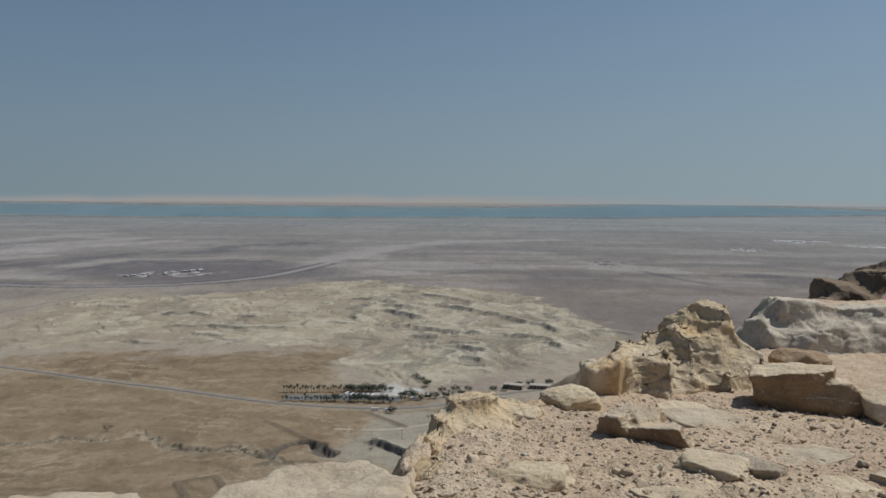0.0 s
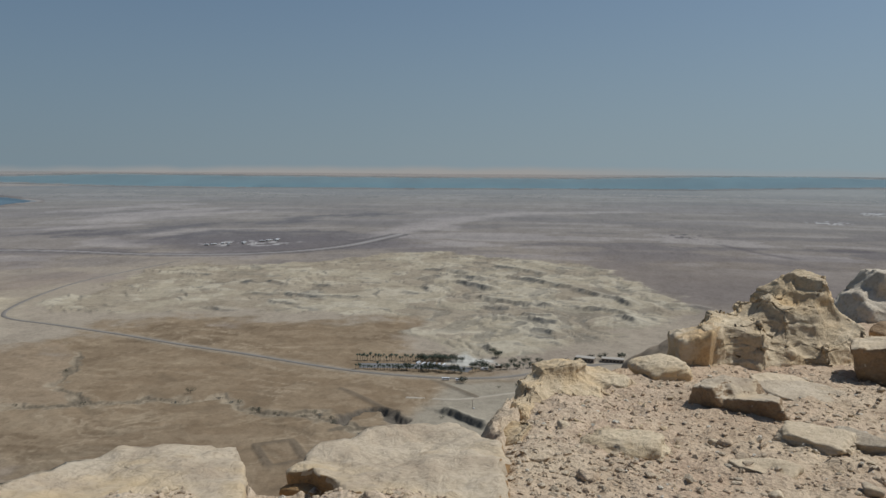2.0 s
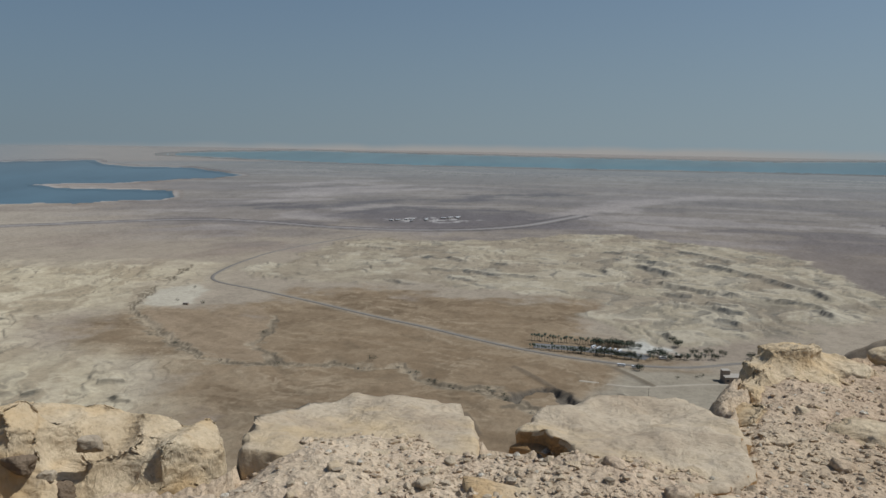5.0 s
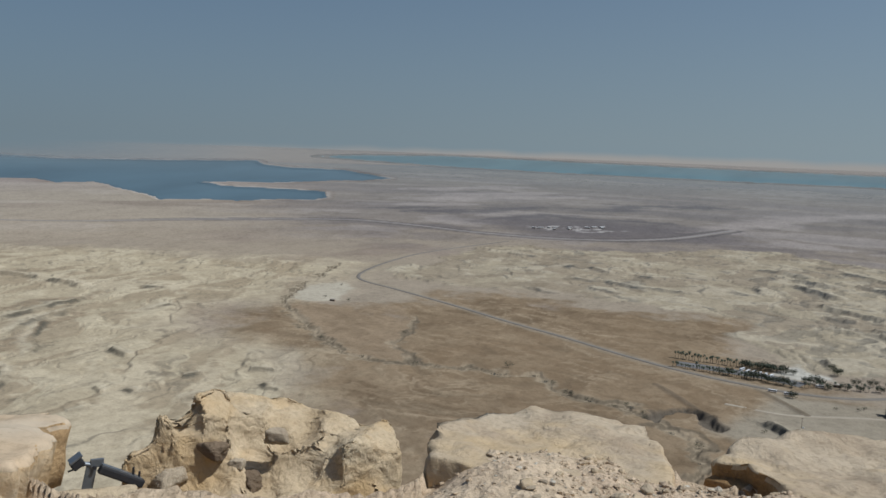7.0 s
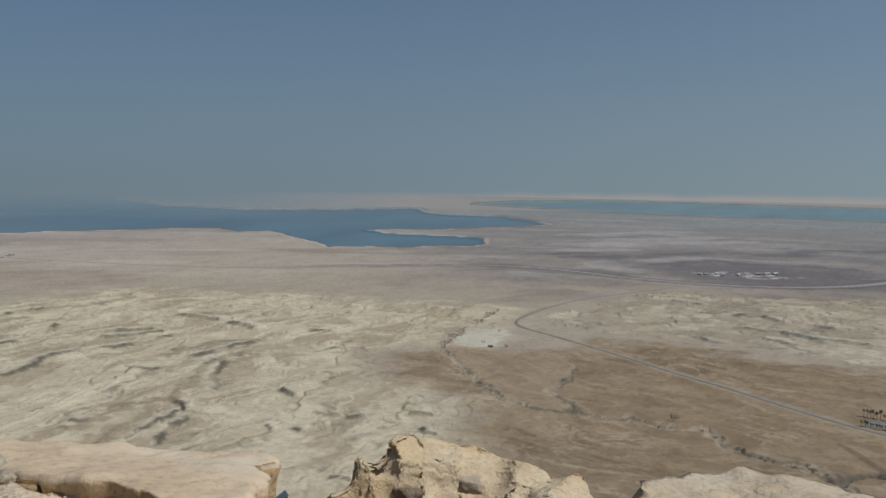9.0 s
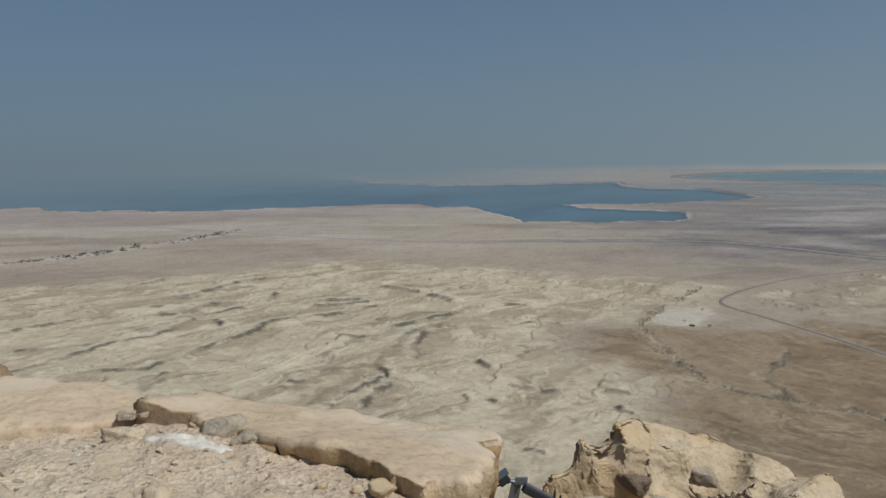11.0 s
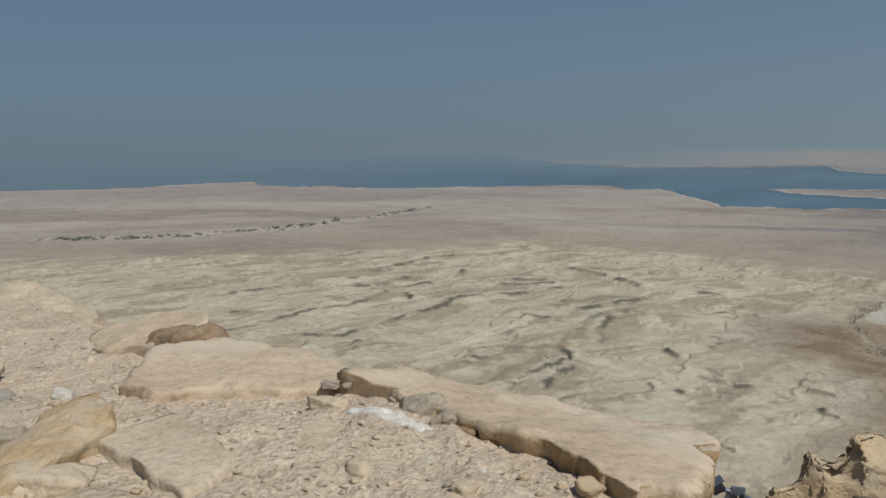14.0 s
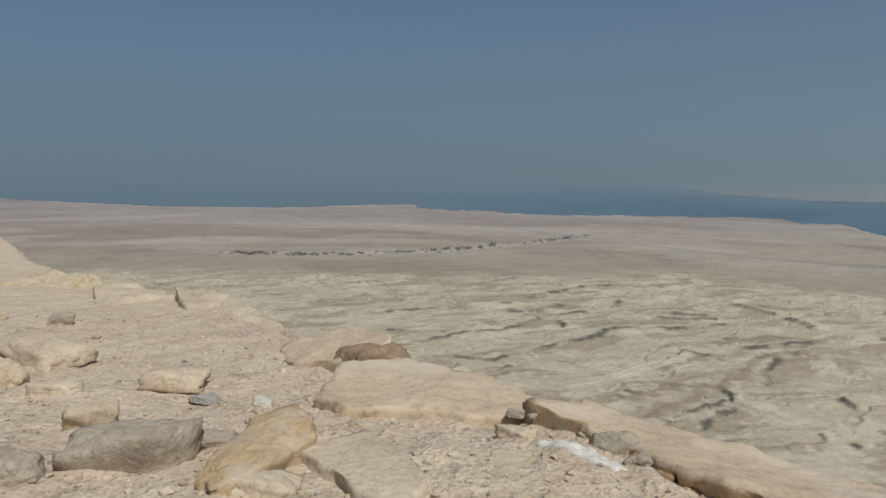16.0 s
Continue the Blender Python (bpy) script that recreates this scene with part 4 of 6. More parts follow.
# ---------------------------------------------------------------- the plateau on which the camera stands
EDGE = [(70, 130), (26, 48), (14.7, 27.5), (10.7, 25.4), (7.2, 18.3), (5.65, 13.8), (4.2, 11.6), (2.9, 10.2), (2.1, 9.2), (1.4, 8.2), (0.62, 8.0), (0.5, 7.2),
        (0.36, 6.2), (0.26, 5.4), (0.16, 4.9), (-0.3, 4.75), (-0.72, 4.3), (-0.95, 4.2), (-1.25, 4.5), (-2.1, 4.5), (-2.12, 3.5), (-2.15, 3.05), (-2.3, 2.74),
        (-2.48, 2.5), (-2.62, 2.25), (-2.8, 1.98), (-2.95, 1.92), (-3.35, 1.88), (-4.05, 1.80), (-4.95, 1.52), (-5.85, 1.03), (-6.85, 0.36), (-7.65, 0.07), (-9.15, -0.69), (-10.65, -1.08),
        (-13.05, -2.04), (-16.05, -3.14), (-18.25, -4.73), (-26.25, -8.13), (-59.95, -23.93)]
PLATEAU = EDGE + [(-150, -70), (-160, -240), (160, -240), (150, 200)]


def plateau_level(x, y):
    """The dusty plateau's own level without its fall over the edge."""
    r = np.hypot(x, y)
    b = np.degrees(np.arctan2(-x, y))
    behind = np.maximum(0, -y - 0.25 * np.abs(x))
    z = 0.3 - 0.07 * np.minimum(r, 30) - 0.03 * np.maximum(r - 30, 0) - 0.15 * (1 - step(30, 50, b)) + 0.10 * step(44, 58, b) * step(0.8, 2.0, r) * step(200, 140, b) + 0.05 * np.minimum(behind, 30)
    for bx, by, amp, wide in ((-4.45, 0.96, 0.06, 0.9), (-1.65, 3.4, 0.13, 0.55), (-0.3, 3.85, 0.13, 0.6)):
        z = z + amp * np.exp(-((x - bx) ** 2 + (y - by) ** 2) / wide ** 2)
    z = z + 0.05 * fbm(x / 1.1, y / 1.1, 4, 201) * step(1, 4, r) + 0.018 * fbm(x / 0.22, y / 0.22, 3, 211) + 0.012 * fbm(x / 0.07, y / 0.07, 2, 221)
    bed, _ = scarps((x + 0.4 * y) / 1.7, (y - 0.4 * x) / 1.1, 271, 2.6)
    z = z + 0.045 * bed * step(42, 15, b) * step(4.5, 6, r)
    z = z - 0.045 * np.minimum(np.maximum(r - 12, 0), 40) * step(92, 104, b) * step(200, 150, b)
    return z + 0.10 * step(9, 20, r) * fbm(x / 2.4, y / 2.4, 4, 231)


def plateau_height(x, y):
    s = area_distance(x + 0.10 * fbm(x / 0.5, y / 0.5, 2, 241), y + 0.10 * fbm(x / 0.5, y / 0.5, 2, 251), PLATEAU)
    o = np.maximum(-s, 0)
    drop = np.where(o < 35, 0.9 * o + 3.2 * o * o / (o + 0.7), 141.3 + 0.62 * (o - 35))
    ledge = 0.35 * fbm(x / 1.3, y / 1.3, 3, 261) * step(0.1, 1.0, o)
    soft = 0.10 * (1 - step(0, 0.35, s)) * (s > 0)
    return np.maximum(plateau_level(x, y) - drop - soft + ledge, -312)


pb = np.concatenate([np.arange(-36, 119.01, 0.31), np.arange(121, 324, 3.0)])
pr = np.concatenate([[0.004, 0.12, 0.24], 0.35 * 1.03 ** np.arange(0, 60), 2.06 * 1.0078 ** np.arange(0, 356), 32.6 * 1.045 ** np.arange(0, 64)])
pbx, prr = np.meshgrid(np.radians(pb), pr)
px, py = -np.sin(pbx) * prr, np.cos(pbx) * prr
plateau = sheet_mesh("ground_plateau", np.stack([px, py, plateau_height(px, py)], -1), M_PLATEAU, closed=True)
tagged(plateau, "dusty beige gravel plateau ending at a cliff edge", "ground", kind="structure")


def level(x, y):
    return float(plateau_height(np.array([float(x)]), np.array([float(y)]))[0])


# ---------------------------------------------------------------- rocks
def rock_mesh(name, w, d, h, seed, material, cuts=6, sub=5, rough=0.022, sharp=60, pit=0.0, taper=0.0):
    """A broken block: a ball cut by joint planes, then weathered."""
    rng = random.Random(seed)
    bm = bmesh.new()
    bmesh.ops.create_icosphere(bm, subdivisions=sub, radius=1.0)
    planes = []
    for ax in ((1, 0, 0), (-1, 0, 0), (0, 1, 0), (0, -1, 0), (0, 0, 1), (0, 0, -1)):
        v = Vector(ax) + Vector([rng.uniform(-0.26, 0.26) for _ in range(3)])
        planes.append((v.normalized(), 0.92))
    for _ in range(cuts):
        v = Vector([rng.gauss(0, 1) for _ in range(3)]).normalized()
        planes.append((v, rng.uniform(0.80, 1.05)))
    off = np.array([rng.uniform(-50, 50) for _ in range(3)])
    n = np.array([v.co.normalized()[:] for v in bm.verts])
    acc = np.zeros(len(n))
    for pn, pd in planes:
        acc += (np.maximum(n @ np.array(pn), 0.0) / pd) ** sharp
    q = n * acc[:, None] ** (-1 / sharp)
    k = 1 + rough * (0.9 * fbm3(q * 1.6 + off, 4) + 1.1 * fbm3(q * 7 + off, 4, 3, 0.6) + 1.5 * facet3(q * (1.7, 1.7, 2.6) + off, seed) + 0.6 * facet3(q * 4.3 - off, seed))
    if pit:
        k -= pit * np.maximum(0, perlin3(q * 3.1 + off * 2) - 0.12) * 1.5
    q = q * k[:, None]
    s = 1 - taper * (q[:, 2] + 1) * 0.5
    for v, (a, b, c), t in zip(bm.verts, q, s):
        v.co = (a * w / 2 * t, b * d / 2 * t, c * h / 2)
    me = bpy.data.meshes.new(name)
    bm.to_mesh(me)
    bm.free()
    me.polygons.foreach_set("use_smooth", [True] * len(me.polygons))
    me.materials.append(material)
    return me


def rock(name, at, size, turn, seed, material, label, category="boulder", sink=0.25, tilt=(0, 0), z=None, group="", **kw):
    w, d, h = size
    ob = new(name, rock_mesh(name, w, d, h, seed, material, **kw))
    zb = level(*at) if z is None else z
    ob.matrix_world = pose(at[0], at[1], zb + h * (0.5 - sink), tilt[0], tilt[1], turn)
    return tagged(ob, label, category, group)


def slab(name, outline, top, thick, seed, material, label, category="slab", rough=0.03, rings=16, jag=0.03, lip=0.015, hump=0.0, segs=9, group="", side=None, under=0.0):
    """A bed of rock with that outline in plan; top is (height at the middle, slope in x, slope in y)."""
    rng = random.Random(seed)
    pts = np.array(smooth_corners(outline, segs))
    c = pts.mean(0)
    bm = bmesh.new()
    off = Vector((rng.uniform(-40, 40), rng.uniform(-40, 40), 3.0))
    span = float(np.max(np.hypot(*(pts - c).T)))
    loops = []
    prof = [(k / rings, 0.0) for k in range(1, rings + 1)]
    prof = [(s * (1 - lip), 0.0) for s, _ in prof] + [(1.0, -0.35), (1.015, -1.0), (1.015 - under * 0.4, -3.0), (1.015 - under, -7.0), (1.015 - under * 1.4, -1e3)]
    for s, dn in prof:
        ring = []
        for i, p in enumerate(pts):
            a = (p - c)
            j = 1 + jag * (2 * noise.fractal(Vector((p[0] * 2.3, p[1] * 2.3, 0)) + off, 0.8, 2.1, 4) + 0.8 * noise.fractal(Vector((p[0] * 11, p[1] * 11, 0)) + off, 0.7, 2.1, 3)) * s
            q = c + a * s * j
            zz = top[0] + top[1] * (q[0] - c[0]) + top[2] * (q[1] - c[1])
            zz += rough * (1.6 * noise.fractal(Vector((q[0] * 1.4, q[1] * 1.4, 0)) + off, 0.9, 2.1, 5) + 0.5 * noise.fractal(Vector((q[0] * 6, q[1] * 6, 0)) + off, 0.9, 2.2, 2))
            zz += hump * (1 - s * s) if dn > -2 else 0
            if dn < 0:
                zz -= min(-dn * 0.035, thick)
                q = q + a / (np.hypot(*a) + 1e-9) * 0.05 * noise.noise(Vector((p[0] * 5, p[1] * 5, zz * 9)) + off) * (1 if dn > -900 else 0)
            ring.append(bm.verts.new((q[0], q[1], zz)))
        loops.append(ring)
    mid = bm.verts.new((c[0], c[1], top[0] + hump + rough * 1.6 * noise.fractal(Vector((c[0] * 1.4, c[1] * 1.4, 0)) + off, 0.9, 2.1, 5)))
    n = len(pts)
    for i in range(n):
        bm.faces.new((mid, loops[0][i], loops[0][(i + 1) % n]))
    for a, b in zip(loops[:-1], loops[1:]):
        for i in range(n):
            bm.faces.new((a[i], b[i], b[(i + 1) % n], a[(i + 1) % n]))
    bm.faces.new(list(reversed(loops[-1])))
    bmesh.ops.recalc_face_normals(bm, faces=bm.faces[:])
    me = bpy.data.meshes.new(name)
    bm.to_mesh(me)
    bm.free()
    me.polygons.foreach_set("use_smooth", [True] * len(me.polygons))
    me.materials.append(material)
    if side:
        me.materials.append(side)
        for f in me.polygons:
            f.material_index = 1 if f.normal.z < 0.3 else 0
    return tagged(new(name, me), label, category, group)


def smooth_corners(outline, segs):
    """The outline with its corners eased and its sides divided."""
    out = []
    n = len(outline)
    for i in range(n):
        a, b, c = (Vector(outline[(i + k) % n]) for k in (-1, 0, 1))
        p, q = b.lerp(a, 0.12), b.lerp(c, 0.12)
        for k in range(4):
            t = k / 4
            out.append(tuple(p.lerp(b, t).lerp(b.lerp(q, t), t)))
        r2 = c.lerp(b, 0.12)
        for k in range(segs):
            out.append(tuple(q.lerp(r2, k / segs)))
    return out


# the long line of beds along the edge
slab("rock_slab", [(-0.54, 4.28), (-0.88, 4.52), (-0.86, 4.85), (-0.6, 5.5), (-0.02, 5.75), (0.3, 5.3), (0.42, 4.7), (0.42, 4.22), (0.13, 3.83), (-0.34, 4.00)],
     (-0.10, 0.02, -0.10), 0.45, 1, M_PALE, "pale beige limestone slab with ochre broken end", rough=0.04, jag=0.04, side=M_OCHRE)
slab("rock_slab", [(-2.07, 3.35), (-2.32, 3.85), (-2.35, 4.55), (-2.05, 4.95), (-1.5, 5.15), (-1.2, 4.6), (-0.95, 4.0), (-1.34, 3.5), (-1.73, 3.4)],
     (-0.10, 0.0, -0.13), 0.5, 2, M_PALE, "large pale limestone slab at the cliff edge", rough=0.04, jag=0.04)
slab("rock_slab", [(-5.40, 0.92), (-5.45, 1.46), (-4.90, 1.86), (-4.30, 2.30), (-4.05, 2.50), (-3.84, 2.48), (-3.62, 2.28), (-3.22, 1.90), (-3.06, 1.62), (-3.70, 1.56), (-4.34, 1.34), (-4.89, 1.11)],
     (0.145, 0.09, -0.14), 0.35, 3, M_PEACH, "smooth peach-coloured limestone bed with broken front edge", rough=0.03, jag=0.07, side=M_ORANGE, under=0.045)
slab("rock_slab", [(-5.93, -0.38), (-6.81, -0.23), (-7.25, 0.15), (-6.65, 0.73), (-5.82, 1.15), (-5.40, 0.91), (-5.45, 0.53), (-5.67, 0.17), (-5.63, -0.17)],
     (0.06, 0.02, -0.03), 0.3, 4, M_PEACH, "flat peach limestone slab with white spots", rough=0.025, jag=0.04)
slab("rock_slab", [(-8.35, -0.80), (-8.40, -0.33), (-7.70, 0.18), (-7.25, 0.21), (-6.95, -0.05), (-7.45, -0.66)],
     (0.03, 0.0, 0.28), 0.4, 5, M_PEACH, "thick tan limestone block with a brown weathered end", rough=0.03)
rock("boulder", (-7.17, 0.07), (0.44, 0.66, 0.30), 25, 14, M_RUST, "brown weathered rock wedged against the tan block", sink=0.12, rough=0.03, cuts=8)
slab("rock_slab", [(-4.76, -0.40), (-4.91, -0.32), (-5.11, -0.05), (-4.71, 0.11), (-4.28, 0.21), (-4.03, 0.10), (-3.95, -0.01), (-4.38, -0.21)],
     (0.15, 0.04, 0.0), 0.08, 6, M_TAN, "thin flat tan stone plate lying on gravel", "stone plate", rough=0.01, jag=0.02)
slab("rock_slab", [(-4.45, -0.85), (-4.77, -0.83), (-5.25, -0.68), (-5.45, -0.46), (-5.07, -0.35), (-4.73, -0.40), (-4.45, -0.59), (-4.23, -0.77)],
     (0.16, 0.02, 0.10), 0.14, 7, M_ORANGE, "long ochre-stained stone lying on gravel", "stone", rough=0.03, hump=0.035, jag=0.05)
slab("rock_slab", [(-4.37, 0.48), (-4.65, 0.58), (-4.57, 0.76), (-4.36, 0.76), (-4.19, 0.60)],
     (0.14, 0.0, 0.0), 0.05, 8, M_TAN, "flat grey-brown stone half sunk in gravel", "stone", rough=0.012)
slab("rock_slab", [(-14.25, -4.33), (-16.55, -5.03), (-16.65, -4.23), (-15.15, -3.23), (-12.95, -2.73), (-12.95, -3.44)],
     (-0.74, 0.0, 0.0), 0.4, 11, M_TAN, "low layered limestone ledge at the cliff edge", "ledge", rough=0.05)
slab("rock_slab", [(-14.85, -3.14), (-14.05, -2.23), (-10.35, -0.94), (-9.05, -0.78), (-9.65, -1.54), (-11.95, -2.39)],
     (-0.42, 0.05, 0.0), 0.5, 12, M_TAN, "long crumbling limestone ledge at the cliff edge", "ledge", rough=0.07)
slab("rock_slab", [(-23.95, -9.84), (-27.45, -9.94), (-25.95, -7.83), (-20.95, -5.93), (-18.45, -4.83), (-20.45, -7.43)],
     (-1.80, 0.03, 0.0), 0.8, 13, M_BEIGE, "pale limestone ledge far along the cliff edge", "ledge", rough=0.16)

def welded(ob, voxel):
    """The object's mesh, its pieces grown together into one skin."""
    mod = ob.modifiers.new("weld", "REMESH")
    mod.mode, mod.voxel_size = "VOXEL", voxel
    done = bpy.data.meshes.new_from_object(ob.evaluated_get(bpy.context.evaluated_depsgraph_get()))
    ob.modifiers.remove(mod)
    old = ob.data
    ob.data = done
    bpy.data.meshes.remove(old)
    return done


def points_of(me):
    q, nv = np.empty(len(me.vertices) * 3, np.float32), np.empty(len(me.vertices) * 3, np.float32)
    me.vertices.foreach_get("co", q)
    me.vertices.foreach_get("normal", nv)
    return q.reshape(-1, 3).astype(float), nv.reshape(-1, 3)


def bedrock(name, lumps, material, label, category, voxel=0.022, k=1.0, strata=0.17, smooth=1.0, fill=0.08, lit_dust=None):
    """Jointed bedrock grown out of angular blocks (x, y, top height, width, depth, height, turn, lean, taper, seed),
    then weathered.
    k is the size of its relief, strata the thickness of its beds, fill the width of the gaps that rubble has closed;
    the last material paints its level faces paler, dusty and sunlit in one tone."""
    bm = bmesh.new()
    for x, y, top, w, d, h, turn, lean, taper, seed in lumps:
        me = rock_mesh(name, w, d, h, seed, material, cuts=5, sub=5, rough=0.008, sharp=110, taper=taper)
        me.transform(pose(x, y, top - 0.45 * h, lean, -0.7 * lean, turn))
        bm.from_mesh(me)
        bpy.data.meshes.remove(me)
    me = bpy.data.meshes.new(name)
    bm.to_mesh(me)
    bm.free()
    ob = new(name, me)
    for grow in (fill, -fill):
        done = welded(ob, voxel)
        q, nv = points_of(done)
        done.vertices.foreach_set("co", (q + nv * grow).astype(np.float32).reshape(-1))
        done.update()
    q, nv = points_of(done)
    p, o = q / k, lumps[0][9] * 0.37
    warp = p + 0.10 * np.stack([fbm3(p * 3 + 9 * c + o, 3, c) for c in range(3)], -1)
    d = 0.030 * fbm3(p * 1.8 + o, 3, 5) + 0.026 * facet3(warp * (2.4, 2.4, 3.4) + o, 3) + 0.015 * facet3(warp * (6, 6, 8) - o, 4) * smooth
    d += smooth * (0.012 * fbm3(p * 16 + o, 4, 9, 0.62) - 0.030 * np.maximum(0, perlin3(p * 4.5 - o, 3) - 0.28))
    bed = q[:, 2] / strata + 0.55 * fbm3(p * 1.1 + o, 3, 15) + 0.25 * p[:, 0]
    f = bed - np.floor(bed)
    d += 0.018 * (step(0.0, 0.10, f) - 1) * step(-0.1, 0.25, perlin3(p * 1.7 + 4 + o, 8)) + 0.012 * (f - 0.5)
    done.vertices.foreach_set("co", (q + nv * (d * k)[:, None]).astype(np.float32).reshape(-1))
    done.update()
    done.polygons.foreach_set("use_smooth", [True] * len(done.polygons))
    done.materials.clear()
    done.materials.append(material)
    # sunlit tone painted on level faces, the other faces left darker as shade
    if lit_dust:
        done.materials.append(lit_dust)
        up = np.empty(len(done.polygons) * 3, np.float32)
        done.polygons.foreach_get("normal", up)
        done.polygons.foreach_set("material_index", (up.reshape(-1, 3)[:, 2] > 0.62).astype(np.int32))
    return tagged(ob, label, category)


def crust(name, outline, material, label, category, lift=0.009):
    """A thin crust that follows the ground beneath it."""
    pts = np.array(smooth_corners(outline, 8))
    c = pts.mean(0)
    rings = []
    for s in np.linspace(0.02, 1.0, 14):
        q = c + (pts - c) * s * (1 + 0.18 * s * fbm(pts[:, 0] * 7, pts[:, 1] * 7, 4, 77)[:, None])
        rings.append(np.stack([q[:, 0], q[:, 1], plateau_height(q[:, 0], q[:, 1]) + (lift if s < 0.95 else -0.01)], -1))
    return tagged(sheet_mesh(name, np.array(rings), material, closed=True), label, category)


def blocks(parent, rows, material, name="block", taper=0.0):
    """Jointed blocks standing out of bedrock (x, y, top height, width, depth, height, turn, lean)."""
    for k, (x, y, top, w, d, h, turn, lean) in enumerate(rows):
        ob = new(name, rock_mesh(name, w, d, h, 700 + 13 * k + int(10 * abs(x)), material, cuts=9, sub=5, rough=0.05, sharp=70, taper=taper))
        ob.parent = parent
        ob.matrix_world = pose(x, y, top - 0.46 * h, lean, -lean * 0.6, turn)


# the crag and its neighbours
crag = bedrock("crag", [(3.64, 9.90, 0.38, 1.20, 1.1, 1.5, 12, 2, 0.45, 31), (3.10, 9.65, 0.03, 0.90, 0.9, 1.2, -14, 0, 0.30, 32), (2.70, 9.25, -0.03, 0.85, 0.8, 1.0, 8, -3, 0.30, 33),
                        (3.48, 9.42, 0.06, 0.80, 0.8, 1.0, 28, -6, 0.50, 34), (3.98, 9.60, -0.02, 0.80, 0.9, 1.0, -20, -4, 0.45, 35), (2.42, 8.98, -0.09, 0.40, 0.5, 0.9, 24, 4, 0.15, 36),
                        (3.17, 9.58, 0.15, 0.22, 0.24, 0.5, 15, 8, 0.2, 37), (2.86, 9.05, -0.22, 0.55, 0.6, 0.7, -18, -6, 0.40, 38), (3.80, 9.26, -0.22, 0.9, 0.7, 0.8, 25, -8, 0.45, 39), (3.28, 9.14, -0.26, 0.6, 0.6, 0.7, 10, -8, 0.45, 40)],
               M_BEIGE, "crumbling beige limestone crag with ochre flank", "crag", 0.022, 1.1, fill=0.13)
bedrock("outcrop", [(0.78, 7.40, -0.14, 0.66, 0.6, 0.7, 18, 0, 0.38, 502), (0.66, 7.25, -0.22, 0.5, 0.5, 0.6, 30, 0, 0.3, 48), (1.10, 7.52, -0.24, 0.95, 0.55, 0.6, -4, -4, 0.35, 42), (0.56, 6.98, -0.24, 0.45, 0.7, 0.7, 12, 4, 0.35, 43),
                           (0.50, 6.45, -0.28, 0.42, 0.75, 0.7, -8, -4, 0.35, 44), (0.43, 5.85, -0.28, 0.40, 0.75, 0.7, 10, 4, 0.35, 45), (0.90, 7.15, -0.30, 0.7, 0.6, 0.5, 25, 4, 0.4, 46)],
               M_BEIGE, "pointed beige outcrop along the cliff edge", "outcrop", 0.017, 0.6, 0.11)
knob = bedrock("outcrop", [(-3.84, 3.78, -0.22, 0.95, 0.90, 1.2, 48, -6, 0.50, 51), (-3.58, 4.00, -0.36, 0.90, 0.85, 1.1, 44, -6, 0.45, 52), (-3.36, 4.12, -0.34, 0.70, 0.7, 0.9, 50, -4, 0.40, 53),
                           (-3.02, 4.16, -0.32, 0.44, 0.55, 0.7, 46, 0, 0.12, 54), (-3.66, 3.46, -0.42, 0.95, 0.8, 0.8, 50, -10, 0.55, 55), (-3.36, 3.78, -0.44, 0.95, 0.8, 0.8, 46, -10, 0.55, 56),
                           (-3.83, 3.45, -0.06, 0.54, 0.58, 1.0, 46, -4, 0.5, 58), (-3.92, 3.22, -0.22, 0.34, 0.44, 0.8, 46, -4, 0.55, 59), (-4.02, 3.06, -0.38, 0.22, 0.32, 0.7, 46, 0, 0.45, 60),
                           (-3.10, 3.92, -0.50, 0.8, 0.7, 0.6, 46, -10, 0.5, 61), (-3.46, 3.22, -0.58, 1.0, 0.7, 0.6, 48, -12, 0.55, 62), (-3.12, 3.56, -0.58, 1.0, 0.7, 0.6, 48, -12, 0.55, 63)],
               M_BEIGE, "crumbling limestone outcrop with a dark brown spine", "outcrop", 0.017, 0.5, 0.12, fill=0.09)
bedrock("outcrop", [(6.40, 14.1, -0.17, 2.1, 1.6, 0.9, 14, 0, 0.30, 61), (7.35, 13.9, -0.22, 1.9, 1.6, 0.9, -10, 0, 0.30, 62), (5.80, 13.6, -0.42, 1.0, 1.0, 0.9, 24, 0, 0.35, 63),
                               (6.70, 13.3, -0.42, 2.2, 1.2, 0.9, 6, 0, 0.40, 64), (7.9, 13.2, -0.45, 1.9, 1.3, 1.0, -16, 0, 0.35, 65), (8.6, 14.2, -0.3, 2.2, 1.8, 1.2, 10, 0, 0.3, 66), (9.4, 16.5, -0.8, 3.0, 2.4, 1.2, 20, 0, 0.3, 67)],
                   M_ASHEN, "pale ashen limestone bed behind the boulders", "outcrop", 0.035, 1.2, 0.4, 0.7, 0.09)
flank = new("flank", rock_mesh("flank", 0.46, 0.54, 0.95, 502, M_ORANGE, cuts=3, sub=5, rough=0.035, sharp=60))
flank.parent = crag
flank.matrix_world = pose(2.24, 8.87, -0.56, 3, 0, 10)
tagged(flank, "ochre broken flank")
blocks(knob, [(-3.95, 3.24, -0.22, 0.06, 0.24, 0.22, 44, -8), (-4.05, 3.05, -0.46, 0.07, 0.2, 0.26, 46, 4)], M_RUST, "dark_block")
sx, sy = np.meshgrid(np.arange(0.6, 6.0, 0.05), np.arange(12.4, 17.0, 0.05))
